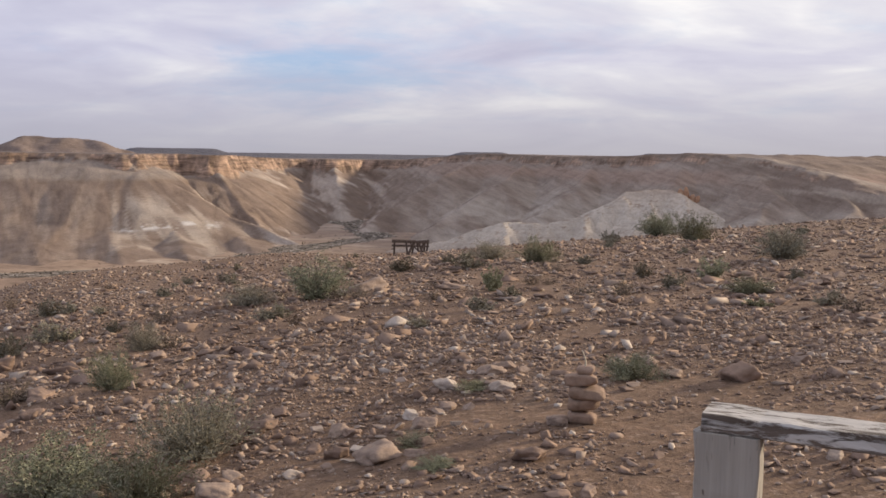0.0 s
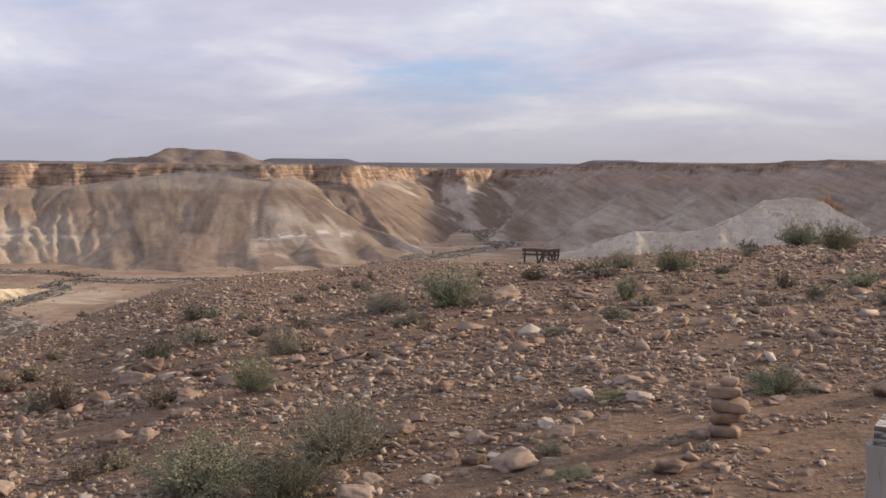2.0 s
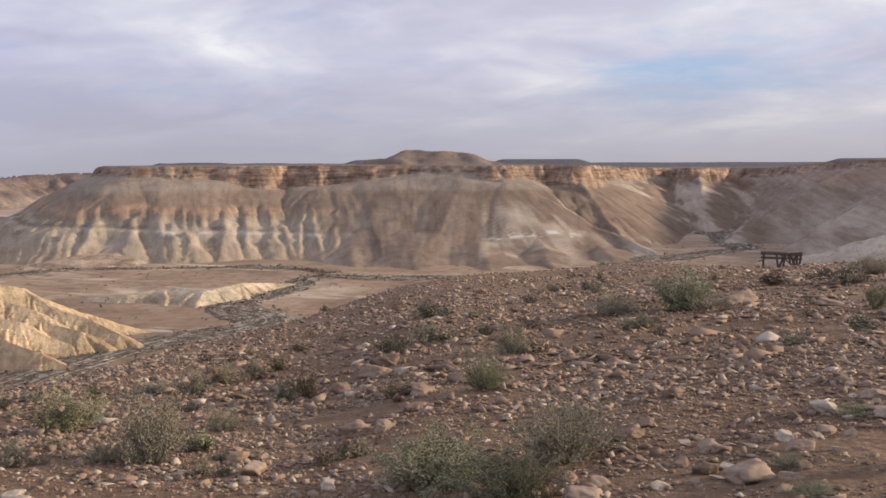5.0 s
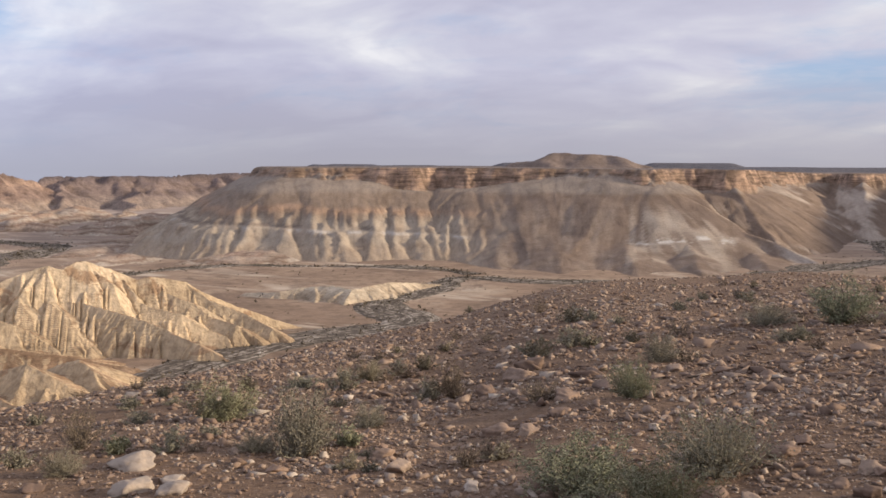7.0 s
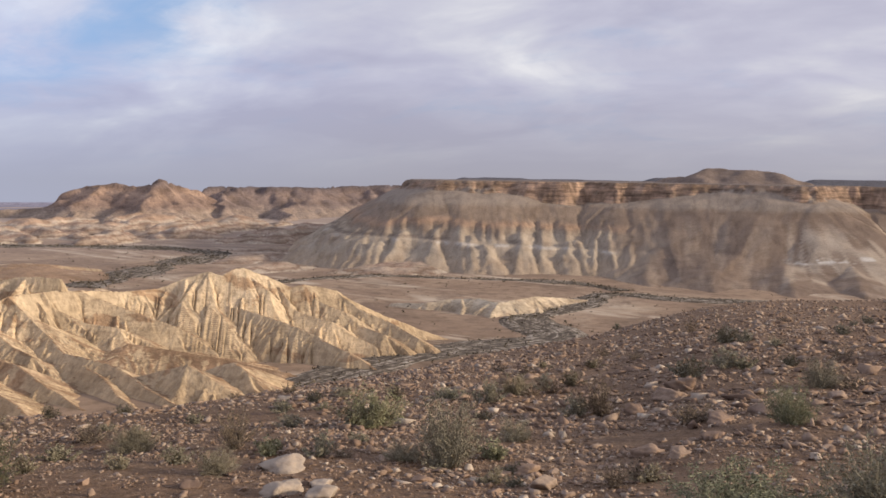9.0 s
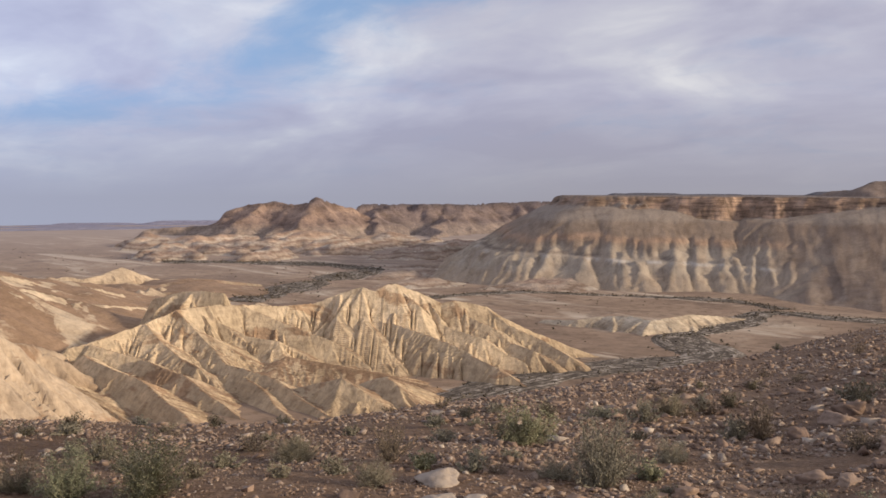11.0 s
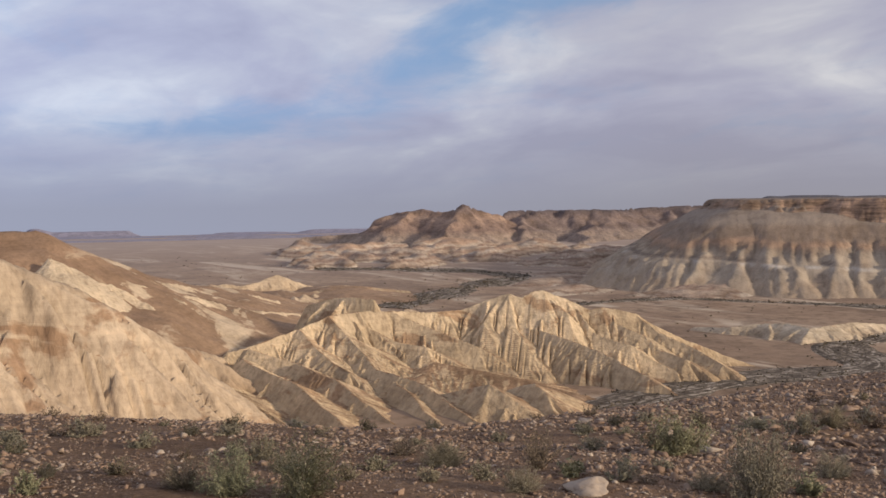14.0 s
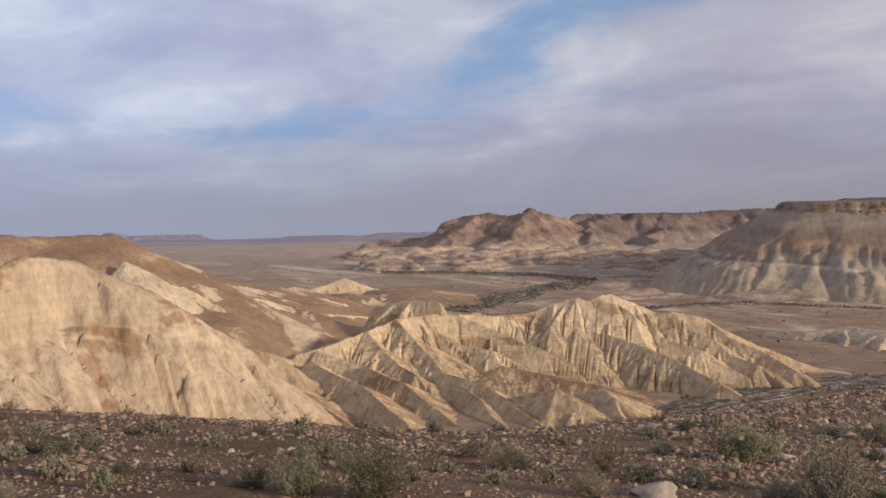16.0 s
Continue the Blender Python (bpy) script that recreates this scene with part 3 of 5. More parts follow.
SPURS_CANYON = [
    [(6.3, 1400, -24), (6.2, 1330, -42), (6.0, 1230, -66), (5.8, 1180, -80)],
    [(9.0, 1410, -31), (8.5, 1320, -53), (7.8, 1215, -80)],
    [(2.9, 1460, -30), (3.6, 1350, -52), (4.1, 1240, -78)],
    [(-1.9, 1180, -12), (0.0, 1135, -27), (2.0, 1090, -50), (3.6, 1055, -68), (5.0, 1022, -83)],
    [(-4.6, 1120, -13), (-3.0, 1040, -34), (-1.0, 975, -55), (2.0, 920, -82)],
    [(-8.5, 1045, -13), (-7.5, 965, -36), (-5.5, 905, -56), (-2.5, 865, -75)]]
SPURS_RIGHT = [
    [(-13.5, 955, -10), (-13.2, 910, -25), (-12.9, 888, -34), (-10.5, 860, -45), (-7, 835, -57), (-3.5, 812, -69), (0, 800, -82)],
    [(-17.6, 920, -13), (-18.5, 870, -31), (-17.5, 815, -52), (-14.5, 780, -72)],
    [(-22, 890, -26), (-22.5, 840, -42), (-21, 785, -62)],
    [(-27, 870, -34), (-27, 810, -50), (-25.5, 765, -68)]]
FOOT_FANS = [[(23, 905, -66), (22.6, 820, -76), (22.3, 730, -87)], [(19, 900, -67), (18.5, 820, -77), (18, 735, -87)], [(15.3, 895, -71), (14.8, 830, -79), (14.3, 745, -88)], [(11.8, 890, -77), (11, 840, -82), (10.4, 790, -88)], [(26, 900, -68), (26, 840, -77), (26, 775, -87)]]
cell = 2.4
g = np.random.default_rng(4)
mx, my = np.meshgrid(np.arange(-860, 790, cell), np.arange(560, 1740, cell))
maz = np.degrees(np.arctan2(-mx, my))
spurs = [(run(line), 0.66) for line in SPURS_NOSE] + [(run(line), 0.60) for line in SPURS_CANYON + SPURS_RIGHT]
spurs += branches(spurs[:6], g, 17, 30, 0.60, 0.85, 0.6)
bx, by = mx + 5 * fbm(mx * 0.025, my * 0.025, 3, 37), my + 5 * fbm(mx * 0.025, my * 0.025, 3, 39)
mz, md, me_ = plateau_z(mx, my)
mu = rim_way(mx, my)
mz = softmax(mz, ridge_field(bx, by, spurs), 1.5)
mz = softmax(mz, ridge_field(bx, by, [(run(line), 0.2) for line in FOOT_FANS]), 3.0)
# Pale ribs stand out of the lower half of the front, with a hard ledge across them.
ribbed = smooth(25.5, 30.0, maz + 2.5 * fbm(mx * 0.02, my * 0.02, 2, 66)) * smooth(60, 55, maz)
rise = 9 * fbm(mu * 0.05, mu * 0.0, 4, 64, 0.7)
ribs = ribbed * smooth(-43, -55, mz + rise)
height_at = lambda az, r: mz[int((r * math.cos(radians(az)) - my[0, 0]) / cell), int((-r * math.sin(radians(az)) - mx[0, 0]) / cell)]
rib_lines, az = [], 26.8
while az < 46.5:
    low = g.uniform() < 0.35
    top, skew = (-63 if low else -48) + g.normal(0, 5.0), g.normal(0.25, 0.75) + max(0.0, az - 35.5) * 0.42
    sway, beat = g.uniform(0.05, 0.22), g.uniform(0, 6.28)
    trail = [(az + skew * k / 60 + sway * math.sin(beat + k * 0.17), 985 - 3.2 * k) for k in range(60)]
    trail = [(a, r, height_at(a, r)) for a, r in trail]
    trail = [p for p in trail if p[2] < top]
    if len(trail) > 5:
        trail = trail[:: max(1, len(trail) // 5)]
        rib_lines.append((run([(a, r, z + 1.0 - 4.0 * k / len(trail)) for k, (a, r, z) in enumerate(trail)]), (g.uniform(0.42, 0.66), g.uniform(0.75, 1.15))))
    az += 0.24 + g.gamma(1.6, 0.30)
for r0 in np.arange(965, 1230, 19):
    top = -46 + g.normal(0, 5)
    trail = [(40.2 + 6.8 * k / 40, r0 + g.normal(0, 1.0) - 75 * k / 40) for k in range(40)]
    trail = [p for p in ((a, r, height_at(a, r)) for a, r in trail) if p[2] < top]
    if len(trail) > 5:
        trail = trail[:: max(1, len(trail) // 5)]
        rib_lines.append((run([(a, r, z + 1.0 - 3.0 * k / len(trail)) for k, (a, r, z) in enumerate(trail)]), (0.62, 1.1)))
mz = mz - 4.2 * ribs
rib_lines += branches(rib_lines, g, 10, 20, 0.55, 0.95, 0.6)
sx, sy = mx + 2.5 * fbm(mx * 0.06, my * 0.06, 3, 71), my + 2.5 * fbm(mx * 0.06, my * 0.06, 3, 72)
mz = softmax(mz, ridge_field(sx, sy, rib_lines), 0.6)
bed = -63.5 + 0.55 * np.clip(maz - 28, 0, 14) - 4.5 + 1.5 * fbm(mu * 0.02, mu * 0.0, 2, 69)
mz = mz + ribs * 1.8 * smooth(bed + 1.5, bed - 0.5, mz) * smooth(bed - 9, bed - 2, mz)
mz = mz + 5.0 * fbm(mx * 0.014, my * 0.014, 4, 86) * smooth(-15, -19, maz)
mz = np.maximum(mz, FLOOR - 8)
mz = mz + 0.3 * fbm(mx * 0.09, my * 0.09, 3, 43) * smooth(-20, -40, mz)
rim_keep = np.maximum(smooth(-34, -24, mz), 0.85 * smooth(29, 25, maz) * smooth(16.5, 18.5, maz))
mz = rim_keep * mz + (1 - rim_keep) * rain_wash(mz, cell, 5, 0.035)


def mesa_beds(x, y, z, az, u, d, e):
    """Colour of the plateau's beds: dark cap, orange cliff, grey-brown scree, pale marl low down, one white seam."""
    slope = np.hypot(*np.gradient(z, cell))
    soft = fbm(x * 0.02, y * 0.02, 4, 73)
    front = smooth(12.0, 14.0, az)
    col = np.zeros((*z.shape, 3)) + (0.200, 0.148, 0.114)

    def lay(mask, rgb):
        nonlocal col
        m = np.clip(mask, 0, 1)[..., None]
        col = col * (1 - m) + np.array(rgb) * m
    streak = front * fbm(u * 0.055, d * 0.006 + z * 0.004, 4, 74, 0.6) + (1 - front) * fbm(x * 0.03 + z * 0.05, z * 0.02 + y * 0.004, 4, 74, 0.6)
    lay(0.75 * smooth(0.06, 0.34, streak + 0.25 * soft) * smooth(-30, -48, z), (0.27, 0.212, 0.167))
    lay(0.6 * smooth(0.05, 0.35, -streak) * smooth(-30, -45, z), (0.175, 0.131, 0.104))
    lay(0.8 * smooth(24, 30, az + 6 * soft), (0.245, 0.187, 0.143))
    talus = smooth(-33 + 5 * soft, -27, z) * smooth(1.0, 6.0, e)
    lay(0.9 * talus, (0.275, 0.226, 0.185))
    ochre = smooth(6, 0, np.abs(z + 49 + 6 * soft - 0.4 * (az - 30))) * ribbed
    lay(0.75 * ochre, (0.35, 0.235, 0.162))
    lay(ribs * smooth(-45, -56, z + rise * 0.8 + 5 * soft), (0.355, 0.296, 0.233))
    lay(0.5 * ribs * smooth(0.1, 0.4, fbm(u * 0.05, z * 0.05, 3, 75)), (0.28, 0.215, 0.163))
    lay(ribs * smooth(-70, -78, z + 4 * soft) * 0.8, (0.36, 0.28, 0.205))
    lay(0.8 * ribs * smooth(1.6, 0.4, np.abs(z - bed - 0.5)) * smooth(-0.05, 0.15, fbm(u * 0.045, u * 0.0, 3, 76)), (0.47, 0.43, 0.385))
    lay(ribs * 0.75 * smooth(1.8, 0.6, np.abs(z - bed - 3.6)) * smooth(-0.1, 0.2, fbm(u * 0.025, u * 0.0 + 5, 3, 78)), (0.16, 0.125, 0.105))
    flank = smooth(19.5, 17.5, az) * smooth(12, 14, az)
    lay(0.9 * flank * smooth(-36, -50, z) * smooth(-0.02, 0.2, streak), (0.37, 0.308, 0.248))
    seam = smooth(3.0, 0.8, np.abs(z + 68.5 + 3.5 * fbm(u * 0.09, u * 0.0, 4, 79, 0.65))) * smooth(12.4, 13.4, az) * smooth(19.0, 17.8, az)
    lay(0.85 * seam * smooth(-0.25, 0.05, fbm(u * 0.08, z * 0.2, 4, 80, 0.7)), (0.60, 0.565, 0.52))
    lay(0.85 * smooth(4.5, 0.5, az) * smooth(2, 10, e), (0.252, 0.197, 0.158))
    lay(0.6 * smooth(4.5, 0.5, az) * smooth(2, 10, e) * smooth(0.0, 0.3, streak), (0.335, 0.278, 0.23))
    pale = smooth(3.5, -2, az) * smooth(-34, -56, z + 9 * soft)
    lay(0.9 * pale * smooth(-0.3, 0.15, fbm(x * 0.014, y * 0.014 + z * 0.03, 4, 81)), (0.40, 0.345, 0.29))
    red = smooth(4.0, -2.0, az) * smooth(9, 3, np.abs(z + 22 + 6 * soft))
    lay(0.55 * red, (0.30, 0.205, 0.155))
    inner = smooth(12, 9.5, az) * smooth(2.5, 4.5, az)
    lay(0.75 * inner * smooth(0.0, 0.3, streak + 0.3 * smooth(1.0, 0.3, np.abs(az - 6.3))) * smooth(-22, -32, z), (0.42, 0.36, 0.305))
    side = smooth(-15, -18, az) * smooth(60, 20, np.abs(d))
    lay(0.9 * side, (0.20, 0.152, 0.12))
    lay(0.8 * side * smooth(-0.05, 0.25, fbm(x * 0.02 + z * 0.04, z * 0.12, 4, 87)), (0.335, 0.278, 0.225))
    wall = smooth(0.75, 1.15, slope) * smooth(-33, -27, z) * smooth(14, 9, e)
    beds = fbm(u * 0.012, z * 0.28, 3, 82)
    face = np.array((0.27, 0.19, 0.14)) * (1 + 1.1 * np.clip(beds, -0.35, 0.35))[..., None] * (1 + 0.6 * fbm(u * 0.07, z * 0.04, 3, 83))[..., None]
    col = col * (1 - wall[..., None]) + face * wall[..., None]
    lay(smooth(0.34, 0.2, slope) * smooth(2, -8, d) * smooth(-21, -16, az), (0.185, 0.148, 0.127))
    return np.concatenate([col, wall[..., None]], -1)


sheet("canyon_plateau", mx, my, mz, MESA_ROCK,
      "flat-topped desert plateau with an orange cliff rim over grey scree and pale gullied foot slopes", "mesa", way=(np.where(maz > 13, mu, 0.6 * mx + 1.2 * mz), np.where(maz > 13, md, 4.0 * mz)), tint=mesa_beds(mx, my, mz, maz, mu, md, me_))

# The high desert behind it, dark and almost level, with a few low tables on the skyline.
px, py = polar(np.arange(-46, 44, 0.18)[::-1], np.concatenate([np.linspace(1720, 3200, 16), np.linspace(3230, 4700, 44)]))
pr, pa = np.hypot(px, py), np.degrees(np.arctan2(-px, py))
pz = -20 - 0.0010 * (pr - 1500) - 70 * smooth(36.5, 39.3, pa) - 12 * smooth(2000, 1720, pr) - 48 * smooth(-13, -26, pa) * smooth(2500, 4200, pr) + 1.5 * fbm(px * 0.004, py * 0.004, 4, 47)
for az, half, rise, r in ((15.2, 2.6, 17, 3800), (24.6, 1.6, 16, 3700), (-2.2, 1.6, 17, 4100), (37.5, 1.2, 9, 3500), (34.5, 1.6, 8, 3700), (-13.5, 2.4, 21, 4100), (31, 1.5, 5, 3800)):
    pz += rise * smooth(half + 0.55, half - 0.55, np.abs(pa - az)) * smooth(420, 240, np.abs(pr - r))
sheet("far_plateau", px, py, pz, DARK_PLATEAU, "dark level desert plateau on the skyline", "plateau")


def massif(name, lines, side, box, cell, material, label, category, steps=10, bite=0.02, rough=0.45, foot=FLOOR - 6, seed=41, cliff=0.0, twigs=(), ledge=0.0, fans=(), smoothing=1.0, crisp=False):
    """Eroded high ground from a few crest lines. twigs: (gap, length, drop, side slope) of each order of side spurs."""
    x0, x1, y0, y1 = box
    xs, ys = np.meshgrid(np.arange(x0, x1, cell), np.arange(y0, y1, cell))
    bend = 4.5 * cell
    wx, wy = xs + bend * fbm(xs * 0.02, ys * 0.02, 3, seed), ys + bend * fbm(xs * 0.02, ys * 0.02, 3, seed + 4)
    g = np.random.default_rng(seed)
    crests = [(run(line), fall) for line, fall in zip(lines, side)]
    z = ridge_field(wx, wy, crests, cliff)
    fresh = crests
    for gap, length, drop, fall in twigs:
        fresh = branches(fresh, g, gap, length, drop, fall)
        z = np.maximum(z, ridge_field(wx, wy, fresh))
    z = np.maximum(z, foot)
    if fans:
        z = softmax(z, ridge_field(wx, wy, [(run(line), fall) for line, fall in fans]), smoothing)
    if ledge:
        zz = z + 5 * fbm(xs * 0.012, ys * 0.012, 3, seed + 2)
        q = zz / ledge
        z = z + smooth(-52, -40, zz) * ledge * 0.8 * (np.floor(q) + smooth(0.25, 0.75, q - np.floor(q)) - q)
    z = z + rough * fbm(xs * 0.2 / cell, ys * 0.2 / cell, 3, seed + 8) * smooth(foot, foot + 12, z)
    return sheet(name, xs, ys, rain_wash(z, cell, steps, bite), material, label, category, crisp=crisp)


BADLAND_CREST = [(67.4, 455, -67.6), (66.1, 455, -66), (63.4, 462, -59.5), (61.8, 470, -54.5), (59.8, 480, -53.9), (57.9, 488, -54.9), (55.9, 492, -56.5), (53.9, 498, -56), (52.6, 500, -51.5), (51.3, 500, -47.8), (50.6, 498, -50), (49.8, 500, -46.7),
                 (49.2, 500, -46.5), (47.9, 500, -51.1), (46.6, 500, -56.5), (45.8, 500, -55), (43.8, 502, -58), (42.9, 505, -64), (41, 508, -72.2), (38.9, 510, -79.8), (36.9, 512, -86)]
BADLAND_SPURS = [
    [(51.3, 498, -48.5), (51.4, 490, -59.6), (50, 482, -63.3), (47.7, 468, -67.7), (46.4, 460, -70.4), (44.8, 450, -75.1), (43.2, 440, -78.3), (41.7, 430, -84)],
    [(49.2, 500, -47), (47.9, 491, -62.5), (45.8, 482, -67.4), (44.1, 475, -70.3), (42.9, 469, -75.9), (41.3, 462, -80.5)],
    [(45.8, 500, -55.6), (44.8, 493, -62.6), (43.5, 485, -66.4), (42.4, 477, -73), (41, 468, -75.4)],
    [(43.8, 502, -58.6), (42.5, 493, -66.6), (40.8, 482, -72.2), (39.2, 472, -77.8)],
    [(52.6, 498, -51.8), (52.7, 488, -60.6), (53, 477, -68.9), (52.7, 465, -77.9)]]
BADLAND_ARMS = [
    [(57.9, 486, -55.5), (55.9, 477, -62.1), (54.1, 468, -66.6), (53, 463, -70), (52.1, 458, -74.8), (51, 452, -80.2)],
    [(59.8, 478, -54.3), (59.2, 472, -61.8), (57.9, 465, -67), (55.9, 455, -68.5)],
    [(61.8, 468, -54.8), (60.8, 456, -61.9), (59.7, 442, -69.1), (58.9, 432, -73.9)],
    [(63.4, 460, -59.8), (62.5, 448, -65.5), (61.5, 435, -71.3), (60.5, 425, -73.6)],
    [(66.1, 452, -66.3), (64.7, 444, -68.8), (63.4, 436, -71), (62.5, 430, -73.9)],
    [(63.0, 545, -57), (61.3, 535, -52.5), (60.2, 528, -51.5), (59.0, 522, -52)]]
BADLAND_FRONT = [
    [(58.9, 430, -73.6), (57.9, 421, -73.9), (56.3, 405, -75.8), (55.5, 396, -78.3), (54.2, 381, -82.2), (51.9, 358, -84)],
    [(58.4, 428, -74.8), (57.6, 408, -77.5), (56.3, 381, -82), (54.8, 359, -84.1)],
    [(55.8, 405, -81.5), (54, 396, -76.5), (52.4, 387, -72.5), (51, 379, -76.6), (50, 373, -80.7), (49.1, 367, -84)],
    [(51.4, 412, -81.3), (50.5, 403, -76.8), (49.6, 395, -73.6), (48.9, 387, -76.2), (48.6, 377, -80.9), (48.1, 369, -84)]]
BADLAND_LEFT = [
    [(63.4, 432, -70.3), (62.3, 420, -72.7), (61.2, 409, -74), (60.1, 392, -78.3), (59.2, 383, -81), (58, 369, -84.1)],
    [(66.4, 440, -68.6), (65.8, 428, -70.5), (64.1, 404, -73), (62.9, 388, -75.5), (62.4, 379, -76.9), (61.5, 364, -79.4), (60.7, 349, -82)],
    [(70.3, 420, -65.8), (69.1, 408, -69), (68, 399, -71.5), (66.7, 386, -76.4), (64.3, 364, -82.9)]]
BADLAND_WASH = [([(55.5, 448, -74.5), (53, 440, -77), (50, 430, -80), (47.5, 420, -83), (45, 415, -86)], 0.26), ([(44, 474, -80), (41, 478, -82), (37.5, 488, -85)], (0.12, 0.2)), ([(65, 410, -80), (61, 392, -83), (57, 376, -86)], 0.14)]
massif("badland_ridge", [BADLAND_CREST] + BADLAND_SPURS + BADLAND_ARMS + BADLAND_FRONT + BADLAND_LEFT, [(0.8, 0.95)] + [(0.55, 0.95)] * 5 + [(0.5, 0.92)] * 5 + [1.9] + [(0.46, 0.95)] * 7, (-560, -190, 130, 480), 0.85, PALE_MARL,
       "cream-coloured marl badlands cut into sharp gullied ridges", "badlands", steps=8, bite=0.06, rough=0.2, twigs=((15, 28, 0.76, 0.98), (6, 13, 0.86, 1.12)), fans=BADLAND_WASH, smoothing=0.8, crisp=True)
BLUFF_TOP = [(104, 300, -6), (90.6, 300, -10.4), (86.2, 305, -11.5), (83, 310, -15.3), (81.6, 315, -12.6), (79.1, 325, -15.3), (77.3, 335, -21.2), (75.3, 345, -26.6), (73.7, 352, -34.4), (74.1, 362, -40.9), (72.3, 380, -48.3), (70.1, 410, -57.6), (67.6, 450, -68.5)]
BLUFF_LOW = [
    [(74.1, 365, -41.3), (71.8, 365, -47.5), (70.1, 366, -53.3), (68.9, 366, -59.9), (67.6, 366, -67.7), (66, 367, -74.9), (64.2, 367, -83.1)],
    [(78.9, 330, -33.5), (76.7, 328, -41), (75.3, 326, -40), (73.5, 324, -43.3), (72, 320, -50.5), (71, 316, -59), (70.2, 312, -66)],
    [(81.5, 315, -30), (80, 285, -48), (78.5, 255, -66)],
    [(86, 305, -28), (84.5, 265, -48), (82.5, 235, -64)],
    [(91, 300, -26), (90, 255, -46), (88, 222, -62)]]
massif("pale_bluff", [BLUFF_TOP] + BLUFF_LOW, [0.72] + [(0.5, 0.85), 1.0, 0.8, 0.8, 0.8], (-460, -140, -110, 210), 1.3, BLUFF_MARL,
       "massive cream-coloured marl bluff with steep faces", "bluff", steps=9, bite=0.055, rough=0.9, seed=61, cliff=15.0, twigs=((24, 60, 0.56, 0.9), (11, 18, 0.68, 1.2)))
HILL = [[(104, 520, -4.5), (90.6, 520, -7.3), (83, 525, -12), (80.2, 530, -13.6), (77.6, 540, -13.2), (76.3, 560, -19.2), (74.3, 600, -32.5), (72.6, 630, -41), (71.4, 650, -47.5), (70.6, 660, -55)]]
# Brown swells roll out from the hill's foot over the valley floor, gentle on one side and broken off pale on the other.
g = np.random.default_rng(117)
SWELLS = []
for k in range(34):
    az, r = g.uniform(60.5, 71.5), g.uniform(600, 900)
    top = FLOOR + g.uniform(3.5, 9.5) + max(0.0, az - 66) * 1.1
    wide = g.uniform(0.7, 1.7)
    SWELLS.append([(az + wide, r + 14 + g.normal(0, 8), top - 2.5), (az + 0.4 * wide, r + g.normal(0, 8), top), (az - 0.4 * wide, r - 4, top - 0.6), (az - wide, r - 14, top - 4.5)])
massif("brown_swells", SWELLS, [(0.13, 0.75) if k % 3 else (0.16, 0.2) for k in range(34)], (-900, -440, 130, 480), 2.2, BROWN_SWELL,
       "low rolling brown hills with pale broken edges", "hills", steps=5, bite=0.015, rough=0.4, foot=FLOOR - 4, seed=119, twigs=((16, 22, 0.3, 0.65),))
HILL_TAIL = [([(73.6, 615, -39), (71.4, 650, -48), (68.4, 690, -58.5), (66.5, 725, -65), (63.3, 760, -77), (61.2, 775, -85)], 0.26), ([(71.4, 650, -48), (69.5, 640, -61), (67, 625, -72), (64, 615, -83)], 0.22), ([(75.5, 590, -34), (71.5, 600, -57), (67, 595, -70), (63, 600, -79), (60, 610, -86)], 0.33)]
massif("brown_hill", HILL, [0.50], (-800, -190, -140, 460), 2.6, BROWN_HILL,
       "smooth brown scree hill with pale outcrops", "hill", steps=8, bite=0.012, seed=71, twigs=((44, 60, 0.47, 0.6), (24, 26, 0.5, 0.7)), fans=HILL_TAIL, smoothing=3.0)
OUTCROPS = [
    [(75.2, 503, -34.8), (74.5, 502, -36.4), (73, 502, -41.6), (72.2, 499, -45.8), (71.6, 496, -49.4)], [(73, 513, -38.4), (71.8, 517, -41.4), (70.9, 517, -44.8), (70.1, 515, -48.2)],
    [(70.8, 589, -46.4), (69.9, 610, -49.8), (69, 632, -54.2)], [(69.6, 541, -49.4), (68.6, 553, -53.3), (67.8, 563, -57.4)], [(67.1, 557, -59.6), (66.2, 580, -62.8), (65.2, 602, -66.4), (63.3, 627, -71.8)],
    [(76.6, 495, -24.8), (75.6, 500, -29.8), (74.8, 508, -33.8)], [(66.9, 660, -61.2), (65.6, 675, -64.8), (64.4, 690, -69.8)]]
massif("pale_outcrops", OUTCROPS, [(0.9, 0.7)] * 7, (-640, -420, 90, 330), 1.1, CRUMB_MARL, "pale broken ledges of marl on a brown hillside", "outcrops", steps=4, bite=0.02, rough=0.9, foot=FLOOR - 4, seed=121, twigs=((5, 9, 0.62, 1.0),), crisp=True)
FAR_CLIFF = [[(51.5, 1900, -33), (50.9, 1920, -28.7), (45.1, 1990, -29.2), (44.4, 2060, -33)], [(44.8, 2150, -31), (42, 2200, -27), (38, 2240, -24)], [(50.4, 1900, -40), (50.5, 1760, -58), (50.6, 1660, -80)], [(46, 2000, -42), (46.5, 1850, -58), (47, 1720, -80)]]
FAR_PEAK = [
    [(59.1, 1860, -62), (58.6, 1840, -42), (57.6, 1830, -30), (56.5, 1820, -21.4), (55.5, 1800, -25.5), (54.7, 1800, -26.8), (53.7, 1780, -12.6), (52.6, 1790, -24.2), (51.6, 1820, -36)],
    [(53.7, 1780, -14), (54.6, 1650, -50), (55, 1560, -78)], [(57, 1810, -26), (58.2, 1690, -60), (58.6, 1620, -80)],
    [(63, 1880, -73), (60.5, 1860, -69), (59, 1840, -66)]]
